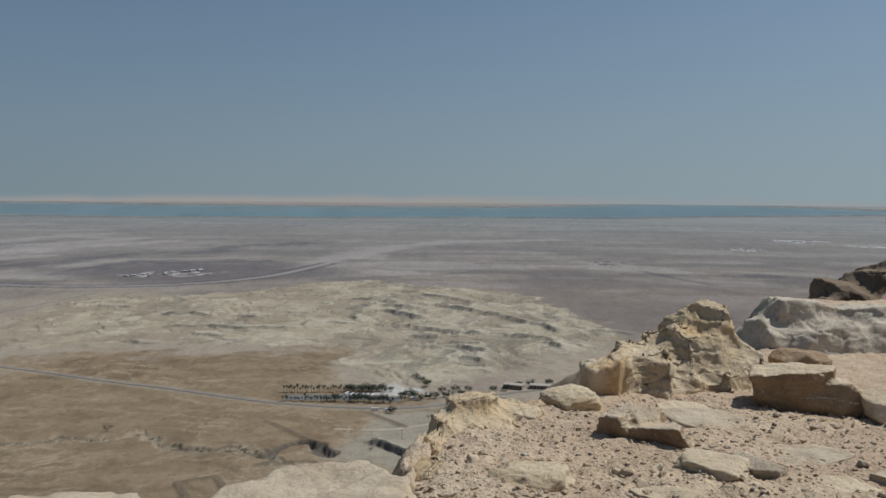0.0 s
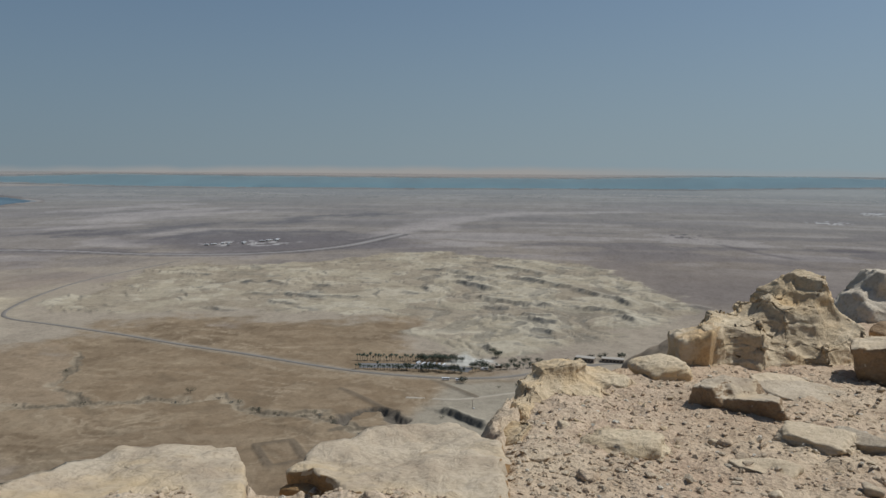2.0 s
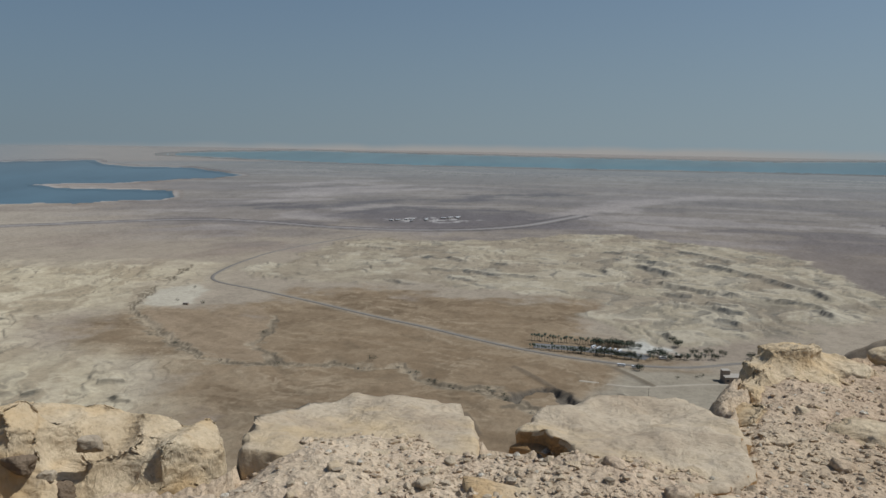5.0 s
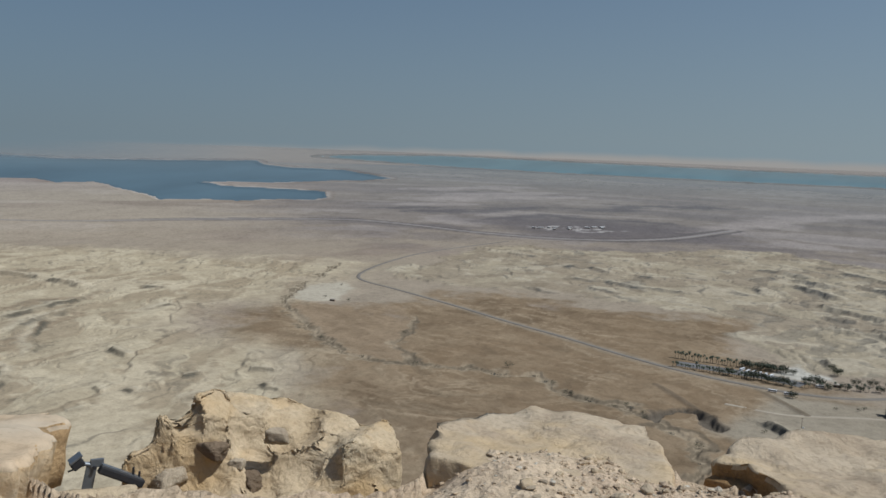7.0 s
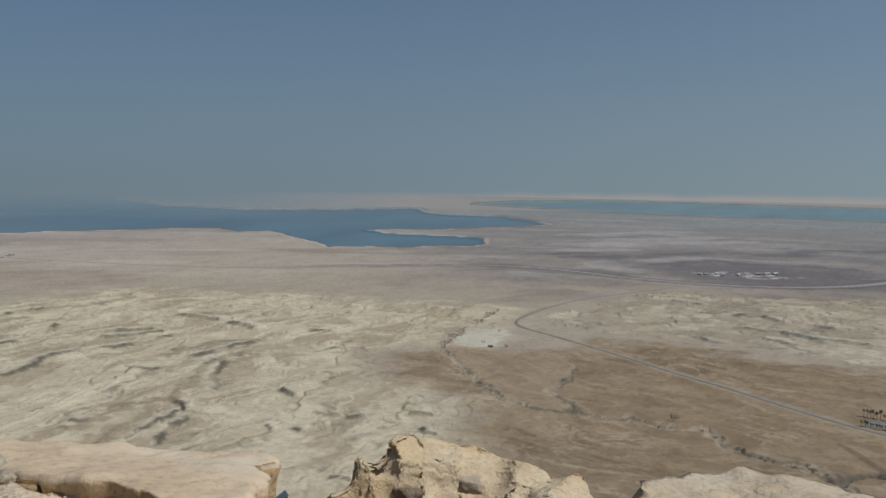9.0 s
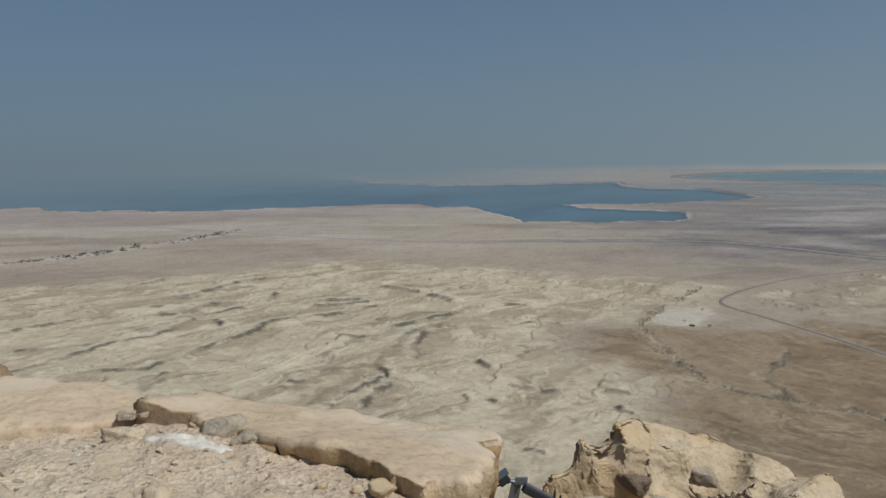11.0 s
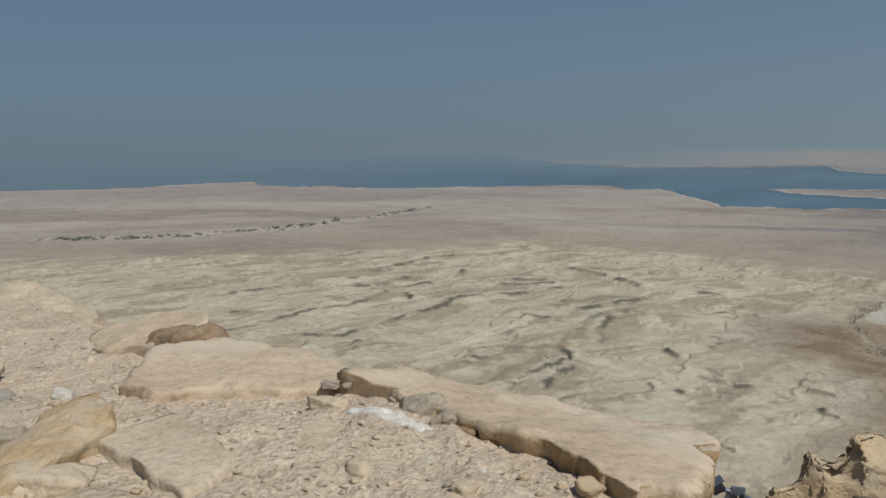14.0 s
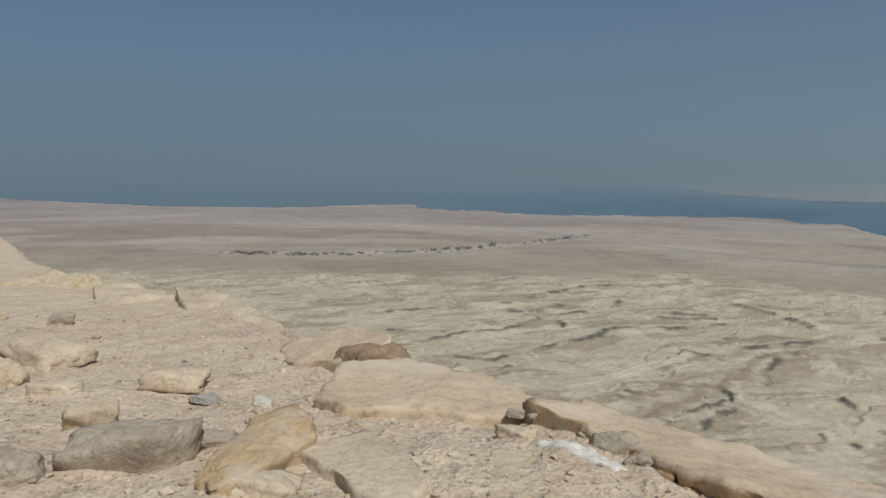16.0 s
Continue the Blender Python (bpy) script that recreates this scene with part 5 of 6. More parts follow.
ridge = np.interp(sx + 0.12 * fbm(sx / 0.8, sy / 0.8, 3, 443), [0.6, 1.3, 1.65, 1.96, 2.36, 2.95, 3.34, 4.2, 6.0], [-6.0, -3.3, -2.35, -1.86, -1.64, -1.39, -1.17, -1.0, -0.95])
sz = ridge - 0.8 * np.abs(sy - 14.2 - 0.15 * fbm(sx, sy, 3, 445)) ** 1.25 + 0.10 * fbm(sx / 0.9, sy / 0.9, 4, 441) + 0.03 * fbm(sx / 0.2, sy / 0.2, 3, 447)
tagged(sheet_mesh("cliff_spur", np.stack([sx, sy, sz], -1), M_SPUR), "smooth brown rock spur below the crag", "cliff")
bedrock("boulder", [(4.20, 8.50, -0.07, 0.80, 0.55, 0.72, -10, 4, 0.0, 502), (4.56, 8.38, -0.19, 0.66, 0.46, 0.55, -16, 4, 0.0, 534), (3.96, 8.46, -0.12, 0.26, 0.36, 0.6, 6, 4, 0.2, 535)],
        M_RUST, "big brown boulder, sides darkened as shade, top a dusty lit tan", "boulder", 0.016, 0.7, 0.2, 0.6, 0.03, M_TAN)
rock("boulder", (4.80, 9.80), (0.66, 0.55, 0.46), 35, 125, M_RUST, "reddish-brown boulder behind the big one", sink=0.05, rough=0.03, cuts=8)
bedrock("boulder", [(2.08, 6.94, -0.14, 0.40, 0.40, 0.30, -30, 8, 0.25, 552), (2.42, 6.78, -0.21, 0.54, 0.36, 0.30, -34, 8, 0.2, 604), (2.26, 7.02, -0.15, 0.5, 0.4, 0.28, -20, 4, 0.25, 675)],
        M_RUST, "long brown wedge of stone, shade-dark sides and dusty pale top painted as lit", "boulder", 0.014, 0.5, 0.12, 0.6, 0.02, M_PALE)
rock("boulder", (2.60, 5.95), (0.58, 0.42, 0.18), -40, 27, M_TAN, "low pale stone slab half buried", sink=0.48, rough=0.04)
rock("boulder", (2.95, 5.95), (0.4, 0.34, 0.17), -20, 28, M_GREY, "low beige stone half buried", sink=0.48)
rock("boulder", (4.30, 6.05), (0.34, 0.28, 0.22), 25, 29, M_BLUE, "blue-grey stone on the gravel", sink=0.25)
rock("boulder", (5.05, 8.1), (0.62, 0.5, 0.36), -20, 30, M_TAN, "tan boulder beside the big one", sink=0.25)
rock("boulder", (1.82, 8.05), (0.6, 0.5, 0.34), 20, 31, M_BEIGE, "rounded beige boulder at the cliff edge", sink=0.45, sharp=8, rough=0.03)
rock("boulder", (1.22, 5.55), (0.62, 0.5, 0.3), -10, 34, M_BEIGE, "low rounded beige stone sunk in gravel", sink=0.72, sharp=12, rough=0.06)
bedrock("cliff_hill", [(23.2, 42.4, -2.2, 6.5, 7, 5, 15, 0, 0.4, 91), (21.2, 41.4, -2.6, 5.0, 6, 5, 35, 0, 0.45, 92), (19.4, 40.2, -3.1, 4.4, 5, 5, 10, 0, 0.45, 93), (17.7, 38.9, -3.7, 3.8, 4, 5, 25, 0, 0.45, 94),
                       (28, 46, -1.6, 10, 10, 7, 25, 0, 0.4, 95), (22, 41, -5.0, 14, 10, 6, 20, 0, 0.2, 96)],
        M_BROWN, "dark brown rocky hill at the plateau's end", "hill", 0.16, 3.0, 0.9, 1.0, 0.35)

rock("boulder", (-0.66, 4.47), (0.42, 0.26, 0.34), -35, 333, M_OCHRE, "ochre broken stone at the end of the pale slab", z=-0.30, sink=0.5, rough=0.02, cuts=7)
rock("boulder", (-3.08, 2.04), (0.52, 0.26, 0.28), 54, 341, M_BEIGE, "low dusty beige stone along the broken edge", z=-0.13, sink=0.5, rough=0.02)
rock("boulder", (-0.50, 3.44), (0.74, 0.40, 0.34), 4, 337, M_ORANGE, "flat-topped orange-beige stone bedded in gravel", z=-0.21, sink=0.5, rough=0.015, cuts=5)

# flat bedrock plates showing through the gravel
rng = random.Random(77)
for k, (x, y, w) in enumerate([(3.0, 7.6, 0.5), (2.95, 8.05, 0.4), (3.45, 6.5, 0.42), (3.4, 5.7, 0.36), (4.1, 5.9, 0.4), (2.1, 5.3, 0.26)]):
    pts = [(x + w * rng.uniform(0.6, 1.1) * math.cos(a * 0.9), y + 0.75 * w * rng.uniform(0.6, 1.1) * math.sin(a * 0.9)) for a in range(7)]
    slab("rock_slab", pts, (level(x, y) + 0.018, rng.uniform(-0.05, 0.05), rng.uniform(0.0, 0.08)), 0.12, 500 + k, (M_PALE, M_TAN)[k % 2],
         "flat limestone plate showing through the gravel", "slab", rough=0.02, jag=0.07, group="bedrock plates")
crust("lime_crust", [(-4.79, 0.82), (-4.81, 0.97), (-4.61, 1.10), (-4.31, 1.19), (-4.25, 1.11), (-4.51, 0.97)], M_WHITE, "white lime crust smeared over the gravel", "lime crust")

# stones on the gravel towards the northern edge
NORTH_STONES = [((-4.92, -1.26), (0.60, 0.34, 0.38), 95, 502, M_GREY, "squared grey stone block on the gravel"),
                ((-5.73, -1.74), (0.34, 0.28, 0.26), 120, 42, M_TAN, "tan stone half buried in gravel"),
                ((-6.75, -1.44), (0.46, 0.34, 0.2), 80, 43, M_TAN, "tan stone with a dark hollow beneath"),
                ((-8.05, -2.89), (0.95, 0.5, 0.3), 50, 44, M_TAN, "long tan stone lying on the gravel"),
                ((-7.97, -2.56), (0.28, 0.22, 0.18), 115, 45, M_TAN, "small tan stone on the gravel"),
                ((-7.15, -2.77), (0.3, 0.25, 0.26), 30, 46, M_BEIGE, "upright beige stone on the gravel"),
                ((-10.58, -3.60), (0.34, 0.25, 0.2), 20, 47, M_GREY, "small grey stone standing on gravel"),
                ((-4.67, -1.79), (0.34, 0.26, 0.2), 100, 48, M_GREY, "dark grey-brown stone on the gravel"),
                ((-4.35, -0.55), (0.34, 0.2, 0.14), 85, 49, M_TAN, "flat tan stone half buried"),
                ((-6.05, -0.73), (0.14, 0.12, 0.09), 95, 50, M_CHIP, "small whitish stone on the gravel"),
                ((-6.69, -2.29), (0.4, 0.2, 0.14), 90, 51, M_TAN, "low tan stone on the gravel"),
                ((-5.15, -0.92), (0.3, 0.18, 0.1), 100, 52, M_GREY, "flat grey stone sunk in gravel"),
                ((-6.30, -1.14), (0.22, 0.14, 0.07), 60, 53, M_BLUE, "flat grey stone chip on gravel"),
                ((-4.95, 0.78), (0.2, 0.12, 0.1), 30, 54, M_TAN, "small tan stone below the slab")]
for at, size, turn, seed, mat, lab in NORTH_STONES:
    rock("stone", at, size, turn, seed, mat, lab, "stone", 0.36, sub=4, rough=0.05)

# lumps on the crumbling outcrop and along the broken bed
for k, (at, s, zz, mat) in enumerate([((-3.66, 3.36), 0.26, -0.34, M_BROWN), ((-3.40, 3.64), 0.22, -0.28, M_GREY), ((-3.80, 3.14), 0.28, -0.48, M_GREY), ((-3.32, 3.72), 0.24, -0.58, M_BROWN),
                                      ((-3.50, 3.52), 0.22, -0.54, M_BROWN), ((-3.56, 3.46), 0.14, -0.44, M_GREY), ((-3.26, 3.82), 0.15, -0.46, M_TAN),
                                      ((-4.65, 1.26), 0.36, 0.13, M_GREY), ((-4.43, 1.31), 0.26, 0.13, M_GREY), ((-4.25, 1.35), 0.2, 0.11, M_OCHRE), ((-4.10, 1.41), 0.16, 0.10, M_OCHRE), ((-3.80, 1.50), 0.2, 0.10, M_GREY), ((-3.40, 1.58), 0.18, 0.10, M_OCHRE), ((-3.15, 1.61), 0.16, 0.10, M_GREY), ((-4.85, 1.15), 0.16, 0.10, M_TAN), ((-5.37, 0.86), 0.15, 0.10, M_GREY),
                                      ((-5.25, 0.93), 0.08, 0.11, M_GREY), ((-3.95, 1.50), 0.09, 0.11, M_TAN), ((-3.55, 1.58), 0.1, 0.11, M_TAN)]):
    s *= 0.55
    rock("stone", at, (s * 1.3, s, s * 0.8), 40 * k, 60 + k, mat, "brown weathered stone lodged in the outcrop", "stone", 0.55, z=zz, sub=4, rough=0.06)

# loose stones and gravel
rng = random.Random(5)
STONE_MESHES = [rock_mesh("loose_stone", 1, 0.8, 0.55, 300 + k, (M_PALE, M_TAN, M_PLATEAU, M_PALE)[k % 4], cuts=6, sub=3, rough=0.06) for k in range(8)]


def on_top(x, y):
    return area_distance(np.array([x]), np.array([y]), PLATEAU)[0] > 0.12


count = 0
while count < 260:
    b, r = radians(rng.uniform(-32, 112)), 3.0 + 9 * rng.random() ** 1.6
    x, y = -math.sin(b) * r, math.cos(b) * r
    if not on_top(x, y):
        continue
    s = 0.04 + 0.10 * rng.random() ** 3
    ob = new("loose_stone", STONE_MESHES[rng.randrange(8)])
    ob.matrix_world = pose(x, y, level(x, y) + 0.1 * s, rng.uniform(-15, 15), rng.uniform(-15, 15), rng.uniform(0, 360)) @ Matrix.Scale(s, 4)
    tagged(ob, "small angular limestone fragment on the gravel", "stone", "loose stones on the plateau")
    count += 1


def gravel(name, total, lo, hi, material, label, seed, near, depth, arc):
    rs = np.random.RandomState(seed)
    base = bmesh.new()
    bmesh.ops.create_icosphere(base, subdivisions=1, radius=1.0)
    bv = np.array([v.co[:] for v in base.verts])
    bf = np.array([[v.index for v in f.verts] for f in base.faces])
    base.free()
    b = np.radians(rs.uniform(arc[0], arc[1], total * 2))
    r = near + depth * rs.rand(total * 2) ** 1.4
    x, y = -np.sin(b) * r, np.cos(b) * r
    keep = area_distance(x, y, PLATEAU) > 0.06
    x, y = x[keep][:total], y[keep][:total]
    z = plateau_height(x, y)
    s = lo + (hi - lo) * rs.rand(len(x)) ** 3
    V, Fc = [], []
    for i in range(len(x)):
        a = rs.rand() * 6.28
        sq = 1 + 0.45 * rs.uniform(-1, 1, (len(bv), 1))
        q = bv * sq * (s[i], s[i] * rs.uniform(0.55, 1), s[i] * rs.uniform(0.35, 0.8))
        q = np.stack([q[:, 0] * math.cos(a) - q[:, 1] * math.sin(a), q[:, 0] * math.sin(a) + q[:, 1] * math.cos(a), q[:, 2]], -1)
        V.append(q + (x[i], y[i], z[i] + 0.15 * s[i]))
        Fc.append(bf + i * len(bv))
    me = bpy.data.meshes.new(name)
    me.from_pydata(np.concatenate(V).tolist(), [], np.concatenate(Fc).tolist())
    me.materials.append(material)
    tagged(new(name, me), label, "gravel", kind="stuff")


gravel("gravel", 4000, 0.006, 0.024, M_PLATEAU, "pale limestone rubble around the crag", 14, 3.6, 7, (-34, 22))
gravel("gravel", 4600, 0.006, 0.026, M_PLATEAU, "loose beige limestone chips over the plateau", 11, 2.6, 9, (-34, 112))
gravel("gravel", 4200, 0.006, 0.034, M_PALE, "pale limestone chips among the rubble", 15, 3.2, 7, (-34, 20))
gravel("gravel", 1700, 0.006, 0.026, M_CHIP, "scattered whitish limestone chips", 12, 2.6, 8, (-34, 112))
gravel("gravel", 800, 0.008, 0.034, M_GREY, "scattered grey stone chips", 13, 2.6, 9, (-34, 112))


# ---------------------------------------------------------------- parts
def part(name, bm, material, parent, label="", smooth=False):
    me = bpy.data.meshes.new(name)
    bm.to_mesh(me)
    bm.free()
    if smooth:
        me.polygons.foreach_set("use_smooth", [True] * len(me.polygons))
    me.materials.append(material)
    ob = new(name, me)
    ob.parent = parent
    return tagged(ob, label) if label else ob


def box(bm, size, m, bevel=0.0):
    out = bmesh.ops.create_cube(bm, size=1.0, matrix=m @ Matrix.Diagonal((*size, 1)))
    if bevel:
        bmesh.ops.bevel(bm, geom=list({e for v in out["verts"] for e in v.link_edges}), offset=bevel, segments=2, affect="EDGES", profile=0.6)
    return bm


def rod(bm, a, b, r1, r2=None, segments=8):
    a, b = Vector(a), Vector(b)
    m = Matrix.Translation((a + b) / 2) @ (b - a).to_track_quat("Z", "Y").to_matrix().to_4x4()
    bmesh.ops.create_cone(bm, cap_ends=True, segments=segments, radius1=r1, radius2=r1 if r2 is None else r2, depth=(b - a).length, matrix=m)
    return bm


def ground_at(x, y):
    """World position on the plain's surface at (x, y), between the sheet's own rows and columns."""
    i = np.interp(math.degrees(math.atan2(EYE_Z - BASE_Z, math.hypot(x, y))), DIPS, np.arange(len(DIPS)))
    j = np.interp(math.degrees(math.atan2(-x, y)), VIEW, np.arange(len(VIEW)))
    i0, j0 = int(min(i, len(DIPS) - 2)), int(min(j, len(VIEW) - 2))
    fi, fj = i - i0, j - j0
    h = (gh[i0, j0] * (1 - fj) + gh[i0, j0 + 1] * fj) * (1 - fi) + (gh[i0 + 1, j0] * (1 - fj) + gh[i0 + 1, j0 + 1] * fj) * fi
    return Vector(on_plain(float(x), float(y), float(h)))


# ---------------------------------------------------------------- palms, trees and scrub on the plain
def make_palm(seed, height):
    rg = random.Random(seed)
    root = new("palm_tree")
    bm = bmesh.new()
    lean = rg.uniform(-0.5, 0.5)
    prev = Vector((0, 0, -0.6))
    for k in range(1, 6):
        q = Vector((lean * (k / 5) ** 2, 0.3 * lean * (k / 5), height * k / 5))
        rod(bm, prev, q, 0.34 - 0.03 * k, 0.31 - 0.03 * k, 7)
        prev = q
    part("trunk", bm, M_TRUNK, root)
    bm = bmesh.new()
    for k in range(26):
        a, up = k * 2.4, rg.uniform(-0.5, 1.1)
        ln = rg.uniform(2.2, 3.1)
        d = Vector((math.cos(a), math.sin(a), 0))
        s = Vector((-math.sin(a), math.cos(a), 0))
        last = None
        for i in range(6):
            t = i / 5
            c = prev + d * ln * t * math.cos(up * 0.6) + Vector((0, 0, ln * (up * t - 1.0 * t * t)))
            w = 0.42 * math.sin(math.pi * min(0.97, 0.12 + 0.86 * t)) + 0.04
            row = [bm.verts.new(c + s * w - Vector((0, 0, 0.22 * w))), bm.verts.new(c), bm.verts.new(c - s * w - Vector((0, 0, 0.22 * w)))]
            if last:
                bm.faces.new((last[0], row[0], row[1], last[1]))
                bm.faces.new((last[1], row[1], row[2], last[2]))
            last = row
    part("crown", bm, M_FROND, root)
    return tagged(root, "tall date palm with a dark green crown", "palm tree", "palms beside the car park")


def make_tree(seed, height, spread, name="shade_tree", label="dark dusty shade tree beside the car park", group="trees by the car park", leaves=420):
    rg = random.Random(seed)
    root = new(name)
    bm = bmesh.new()
    top = Vector((0, 0, height * 0.45))
    rod(bm, (0, 0, -0.5), top, 0.05 * height, 0.03 * height, 7)
    tips = []
    for k in range(7):
        a = k * 0.9 + rg.random()
        tip = top + Vector((math.cos(a) * spread * 0.6, math.sin(a) * spread * 0.6, height * rg.uniform(0.15, 0.45)))
        rod(bm, top - Vector((0, 0, 0.1)), tip, 0.022 * height, 0.008 * height, 5)
        tips.append(tip)
    part("trunk", bm, M_TRUNK, root)
    bm = bmesh.new()
    for k in range(leaves):
        c = rg.choice(tips) + Vector([rg.gauss(0, 1) for _ in range(3)]) * (0.24 * spread)
        c.z = max(c.z, 0.15 * height)
        s = rg.uniform(0.05, 0.11) * height
        m = Matrix.Translation(c) @ Euler((rg.random() * 6, rg.random() * 6, rg.random() * 6)).to_matrix().to_4x4()
        v = [bm.verts.new(m @ Vector(q)) for q in ((-s, 0, 0), (0, -0.5 * s, 0.2 * s), (s, 0, 0), (0, 0.5 * s, 0.2 * s))]
        bm.faces.new(v)
    part("crown", bm, M_LEAF, root)
    return tagged(root, label, "tree", group)


rng = random.Random(9)
palms = [make_palm(1, 9.0), make_palm(2, 10.5), make_palm(3, 8.0)]
trees = [make_tree(4, 7.0, 5.0), make_tree(5, 6.0, 5.5)]
bush = make_tree(6, 3.4, 3.6, "desert_shrub", "dark rounded desert shrub on the gravel plain", "shrubs on the plain", 200)
used = set()


def put(ob, x, y, scale=1.0):
    m = Matrix.Translation(ground_at(x, y)) @ pose(0, 0, 0, 0, 0, rng.uniform(0, 360))
    if ob.name not in used:
        used.add(ob.name)
        ob.scale = (scale,) * 3
        ob.matrix_world = m @ Matrix.Scale(scale, 4)
    else:
        c = copy_thing(ob, m)
        c.scale = (scale * rng.uniform(0.85, 1.15),) * 3


for k in range(36):
    put(rng.choice(palms), -304 + 4.2 * k + rng.uniform(-1, 1), 1172 + 0.4 * k + rng.uniform(-2, 2), rng.uniform(0.95, 1.2))
for k in range(32):
    put(rng.choice(palms), -292 + 3.4 * k + rng.uniform(-1, 1), 1122 + rng.uniform(-4, 4), rng.uniform(0.7, 1.0))
for k in range(14):
    put(rng.choice(palms), -118 + 7 * k + rng.uniform(-2, 2), 1128 + 3.4 * k + rng.uniform(-4, 4), rng.uniform(0.7, 1.0))
for x, y in [(-205, 1186), (-196, 1192), (-187, 1194), (-178, 1192), (-170, 1196), (-162, 1192), (-154, 1194), (-192, 1128), (-182, 1124), (-172, 1128), (-163, 1122), (-152, 1120),
             (-143, 1124), (-132, 1120), (-118, 1150), (-108, 1158), (-100, 1152), (-124, 1068), (-96, 1250), (-86, 1228), (-60, 1190), (-40, 1200), (-20, 1205), (20, 1200), (-201, 1180), (-182, 1184), (-168, 1186), (-150, 1186), (-140, 1190), (-228, 1124), (-216, 1126), (-90, 1140), (-70, 1150), (-52, 1160), (-30, 1170), (40, 1210), (62, 1240), (80, 1243), (110, 1250), (30, 1125), (44, 1110)]:
    put(rng.choice(trees), x, y, rng.uniform(1.1, 1.6))
for x, y, s in [(-477, 955, 2.0), (-72, 1050, 1.0), (-48, 1064, 1.0), (-42, 1072, 1.1), (-398, 930, 1.4), (-362, 897, 1.6), (-290, 905, 1.3), (-256, 868, 1.7), (-262, 884, 1.0), (-180, 815, 1.6),
                (-672, 872, 1.2), (-790, 920, 1.3), (-590, 890, 1.0), (-708, 1030, 1.2), (-1000, 1175, 1.2), (-945, 1180, 1.3), (-1060, 1300, 1.2), (-300, 890, 0.9), (-336, 892, 0.9), (-130, 905, 1.0)]:
    put(bush, x, y, s)


def scrub_line(name, line, total, width, seed, label, hi):
    """Uncountable scrub along a dry stream bed, clumps of small leaf cards."""
    rs = np.random.RandomState(seed)
    pts = np.array(smooth_line(line, 3))
    V, Fc = [], []
    for _ in range(total):
        i = rs.randint(len(pts) - 1)
        p = pts[i] + (pts[i + 1] - pts[i]) * rs.rand() + rs.normal(0, width, 2)
        base = np.array(ground_at(*p))
        s = rs.uniform(0.4, 1.0) * hi * (1 if rs.rand() < 0.85 else 1.6)
        for _ in range(26):
            c = base + rs.normal(0, 1, 3) * (1.1 * s, 1.1 * s, 0.3 * s) + (0, 0, 0.55 * s)
            a, b = rs.normal(0, 1, 3), rs.normal(0, 1, 3)
            a, b = a / np.linalg.norm(a) * 0.42 * s, b / np.linalg.norm(b) * 0.34 * s
            k = len(V)
            V += [c - a, c - b, c + a, c + b]
            Fc.append((k, k + 1, k + 2, k + 3))
    me = bpy.data.meshes.new(name)
    me.from_pydata([tuple(v) for v in V], [], Fc)
    me.materials.append(M_SCRUB)
    tagged(new(name, me), label, "scrub", kind="stuff")


scrub_line("acacia_scrub", TREE_WADI, 150, 24, 3, "line of grey-green acacia scrub along a far stream bed", 5.0)
scrub_line("stream_scrub", WADI[30:], 9, 5, 4, "thin dry scrub along the stream bed", 2.4)


# ---------------------------------------------------------------- buildings, vehicles, poles
def make_house(name, at, size, turn, label, windows=4, roof=0.5, category="building", wall=M_WALL, top=M_ROOF):
    root = new(name)
    root.matrix_world = Matrix.Translation(ground_at(*at)) @ pose(0, 0, 0, 0, 0, turn)
    w, d, h = size
    part("wall", box(bmesh.new(), (w, d, h + 2), pose(0, 0, h / 2 - 1), 0.1), wall, root)
    part("roof", box(bmesh.new(), (w + 0.9, d + 0.9, roof), pose(0, 0, h + roof / 2), 0.08), top, root)
    for k in range(windows):
        x = (k + 0.5) / windows * w - w / 2
        part("window", box(bmesh.new(), (w / windows * 0.55, 0.3, min(2.2, h * 0.45)), pose(x, -d / 2, h * 0.55)), M_DARK, root)
    part("door", box(bmesh.new(), (1.6, 0.34, 2.3), pose(w * 0.36, -d / 2, 1.15)), M_TRUNK, root)
    return tagged(root, label, category)


make_house("visitor_building", (1, 1065), (34, 18, 9), 20, "tan visitor building with flat roof and dark windows", 5)
make_house("visitor_tower", (-13, 1067), (10, 9, 15), 20, "square tan tower joined to the visitor building", 2)
make_house("visitor_hall", (31, 1085), (24, 14, 6), 20, "low tan hall with a pale roof", 5)
make_house("hostel_building", (52, 1225), (30, 14, 7), -15, "long tan hostel with a pale flat roof", 6)
make_house("hostel_building", (95, 1228), (34, 13, 6), -8, "long low tan hostel beside trees", 6)
make_house("kiosk", (-80, 1160), (10, 7, 4), 0, "small pale kiosk beside the car park", 2)
make_house("stone_hut", (-968, 1160), (9, 6, 3.4), 20, "small dark hut on the pale pan", 2)
for k, (x, y, w) in enumerate([(-1350, 2880, 50), (-1310, 2940, 40), (-1200, 3080, 60), (-1150, 3120, 40), (-1270, 2900, 30), (-1330, 2900, 60), (-1290, 2960, 46), (-1250, 3010, 50), (-1185, 3120, 80), (-1165, 3160, 70), (-1230, 2960, 40)]):
    make_house("farm_shed", (x, y), (w * 0.3, 9, 3.0), 8 * k, "white-roofed farm shed on the far flats", 4, 1.2, "shed", M_ROOF, M_SHED)


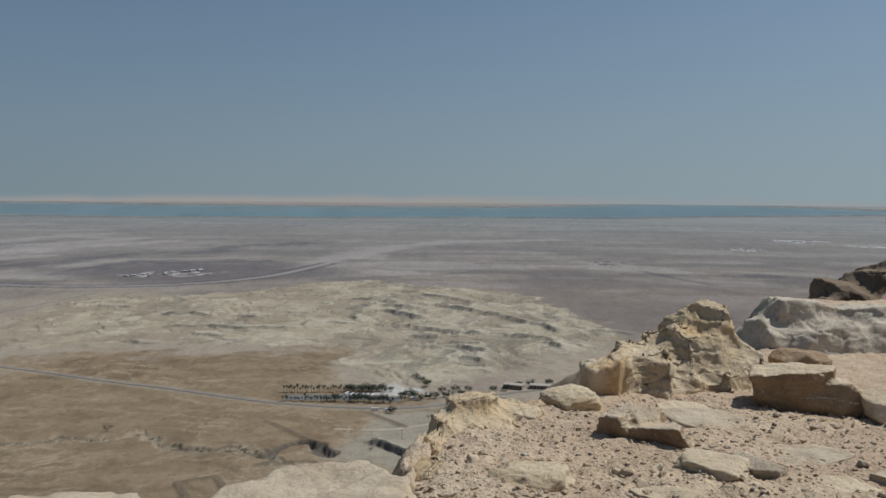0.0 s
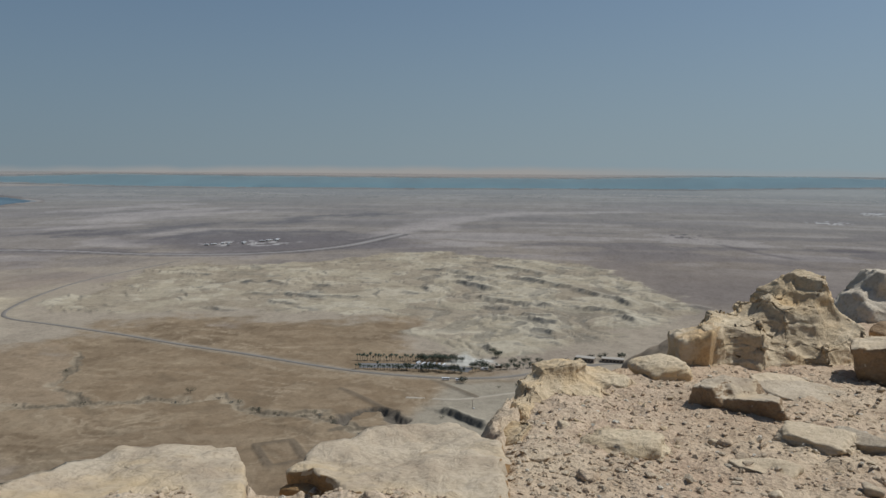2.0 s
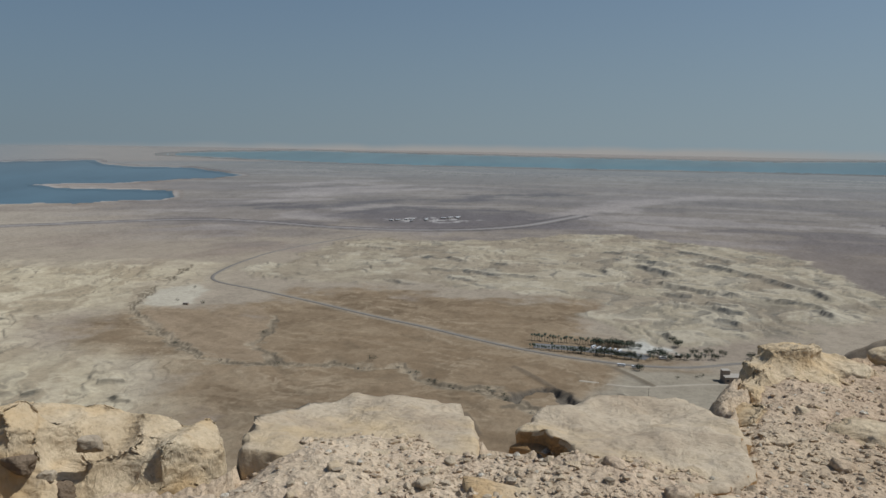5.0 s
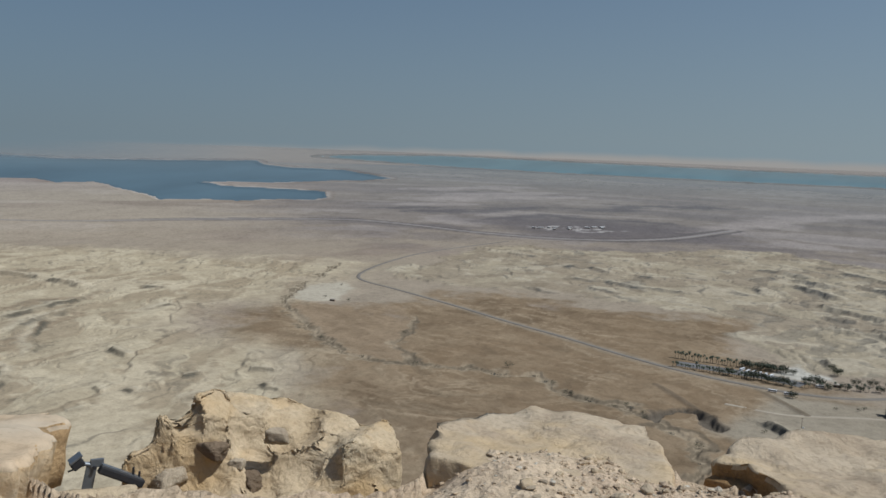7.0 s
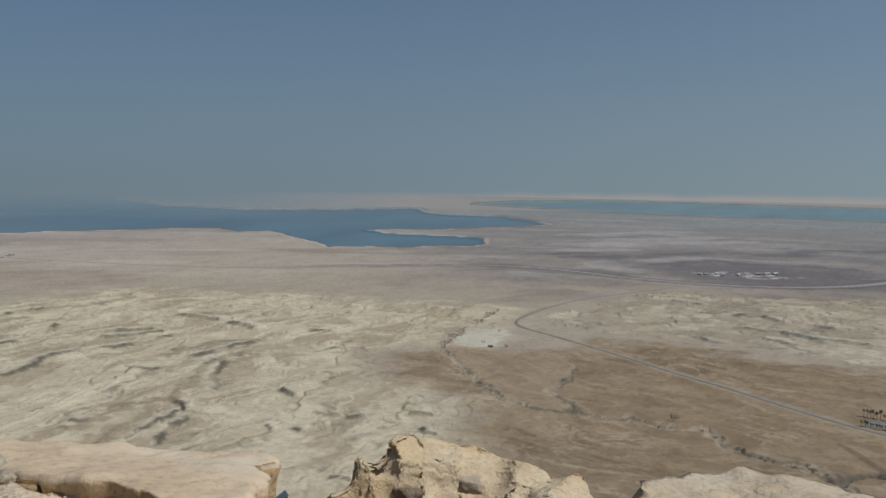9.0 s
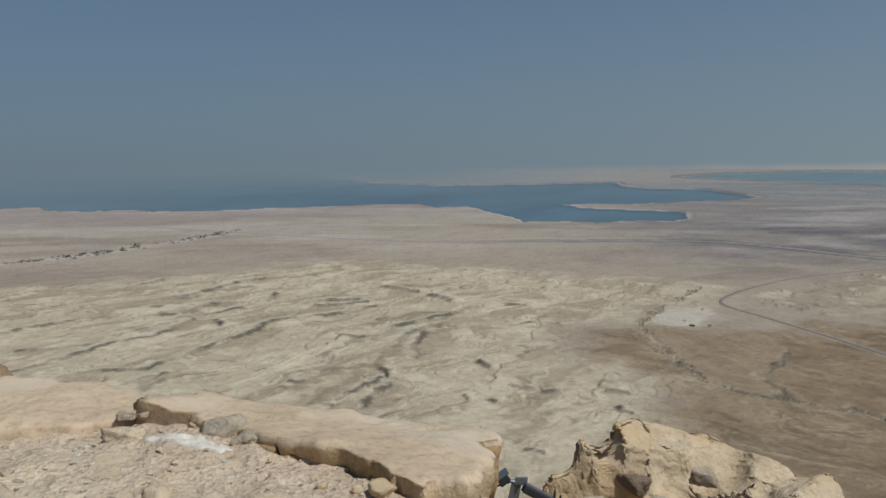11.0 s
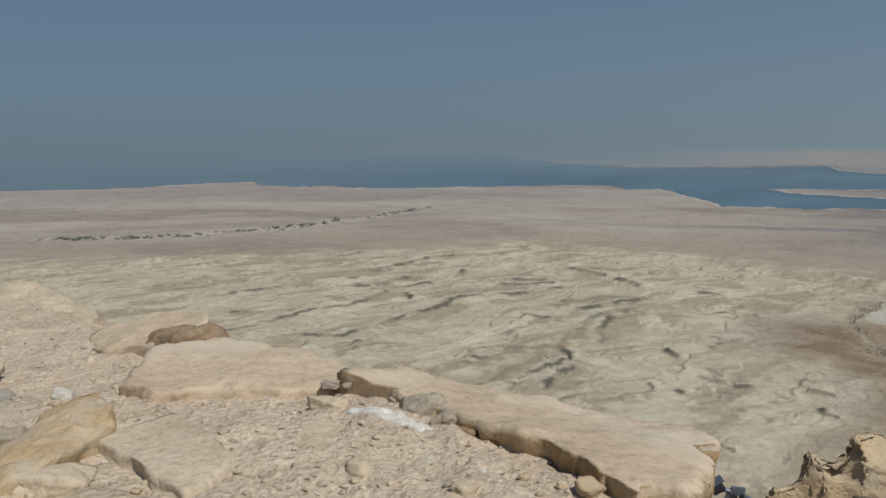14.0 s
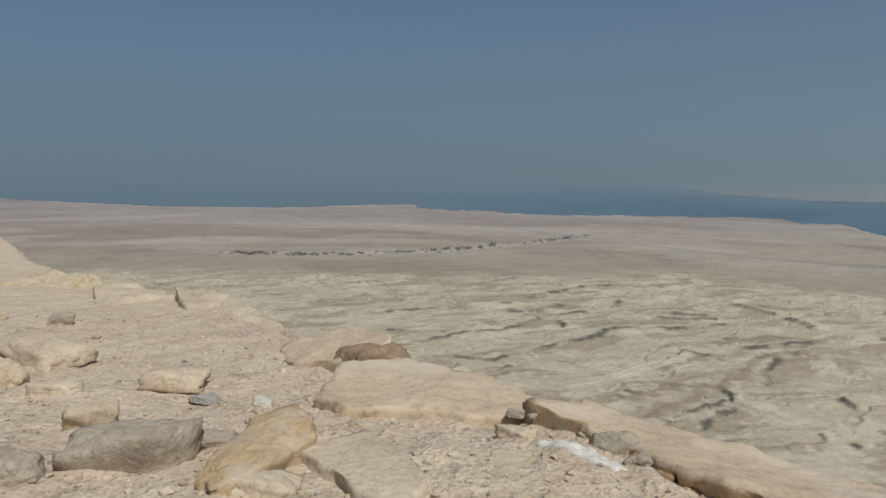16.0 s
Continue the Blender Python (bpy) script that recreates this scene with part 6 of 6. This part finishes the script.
def make_bus():
    root = new("bus")
    part("body", box(bmesh.new(), (11, 2.6, 2.9), pose(0, 0, 1.95), 0.25), M_PAINT, root)
    part("windscreen", box(bmesh.new(), (0.12, 2.2, 1.3), pose(5.5, 0, 2.4), 0.03), M_DARK, root)
    for s in (-1, 1):
        part("side_window", box(bmesh.new(), (9.6, 0.12, 1.0), pose(0, 1.3 * s, 2.5), 0.03), M_DARK, root)
        for x in (-3.4, 3.6):
            bm = bmesh.new()
            bmesh.ops.create_cone(bm, cap_ends=True, segments=14, radius1=0.5, radius2=0.5, depth=0.32, matrix=pose(x, 1.18 * s, 0.5, 90))
            part("wheel", bm, M_TYRE, root)
    return tagged(root, "white coach parked beside the palms", "bus", "parked coaches")


bus = make_bus()
for k, (x, y, a) in enumerate([(-196, 1158, 75), (-188, 1158, 75), (-180, 1157, 75), (-172, 1156, 75), (-164, 1155, 75), (-205, 1164, 70), (-150, 1078, 5), (-130, 1076, 8), (-100, 1140, 20)]):
    m = Matrix.Translation(ground_at(x, y) + Vector((0, 0, 0.7))) @ pose(0, 0, 0, 0, 0, a)
    if k == 0:
        bus.matrix_world = m
    else:
        copy_thing(bus, m)

pole = new("utility_pole")
pole.matrix_world = Matrix.Translation(ground_at(-97, 942))
part("post", rod(bmesh.new(), (0, 0, -1), (0, 0, 12), 0.3, 0.2, 8), M_WOOD, pole)
part("crossarm", box(bmesh.new(), (3.0, 0.25, 0.25), pose(0, 0, 11.2)), M_WOOD, pole)
part("equipment_box", box(bmesh.new(), (2.2, 1.4, 1.6), pose(1.6, 0, 0.5), 0.05), M_SHED, pole, "pale metal equipment box")
tagged(pole, "wooden utility pole standing on the pale yard", "pole")

# ---------------------------------------------------------------- floodlight bolted below the edge
lamp = new("floodlight")
lamp.matrix_world = pose(-4.04, 2.76, -0.31, 0, 0, 68)


def strut(a, b, wide, thick, bevel=0.004):
    """A flat bar from a to b, in the plane that faces the cliff top."""
    a, b = Vector(a), Vector(b)
    turn = math.degrees(math.atan2(-(b.z - a.z), b.x - a.x))
    return box(bmesh.new(), ((b - a).length, thick, wide), Matrix.Translation((a + b) / 2) @ pose(0, 0, 0, 0, turn, 0), bevel)


bracket = part("bracket", strut((-0.045, 0, -0.26), (0.015, 0, 0.0), 0.062, 0.012), M_STEEL, lamp)
part("flange", strut((0.0, -0.006, -0.004), (0.075, -0.006, -0.012), 0.05, 0.016), M_STEEL, bracket)
part("bolt", rod(bmesh.new(), (0.02, -0.03, -0.03), (0.02, 0.02, -0.03), 0.011, 0.011, 8), M_BLACK, bracket)
tube = part("tube", strut((0.045, -0.02, -0.04), (0.29, -0.03, -0.195), 0.052, 0.05, 0.012), M_BLACK, lamp, "black tubular arm")
part("cover_strip", strut((0.06, -0.02, -0.018), (0.28, -0.03, -0.157), 0.014, 0.04, 0.003), M_STEEL, tube)
for dx in (0.0, 0.035):
    part("clip", rod(bmesh.new(), (0.23 + dx, -0.03, -0.155), (0.235 + dx, -0.04, -0.07 - dx), 0.009, 0.006, 8), M_BLACK, tube)
head = part("head", strut((-0.10, 0.0, -0.01), (-0.04, 0.0, 0.03), 0.05, 0.06, 0.01), M_BLACK, lamp, "dark wedge-shaped lamp head")
part("hood", strut((-0.112, 0.0, 0.022), (-0.045, 0.0, 0.064), 0.014, 0.07, 0.004), M_STEEL, head)
part("clamp", rod(bmesh.new(), (-0.06, 0, 0.01), (0.02, 0, -0.02), 0.013, 0.013, 10), M_STEEL, lamp)
part("stay", rod(bmesh.new(), (-0.12, 0.0, -0.03), (-0.03, 0.0, -0.01), 0.006, 0.006, 8), M_BLACK, lamp)
part("post", rod(bmesh.new(), (-0.045, 0.02, -5.0), (-0.045, 0.02, -0.2), 0.03, 0.03, 10), M_STEEL, lamp)
tagged(lamp, "grey steel floodlight bracket on a post below the edge", "floodlight")
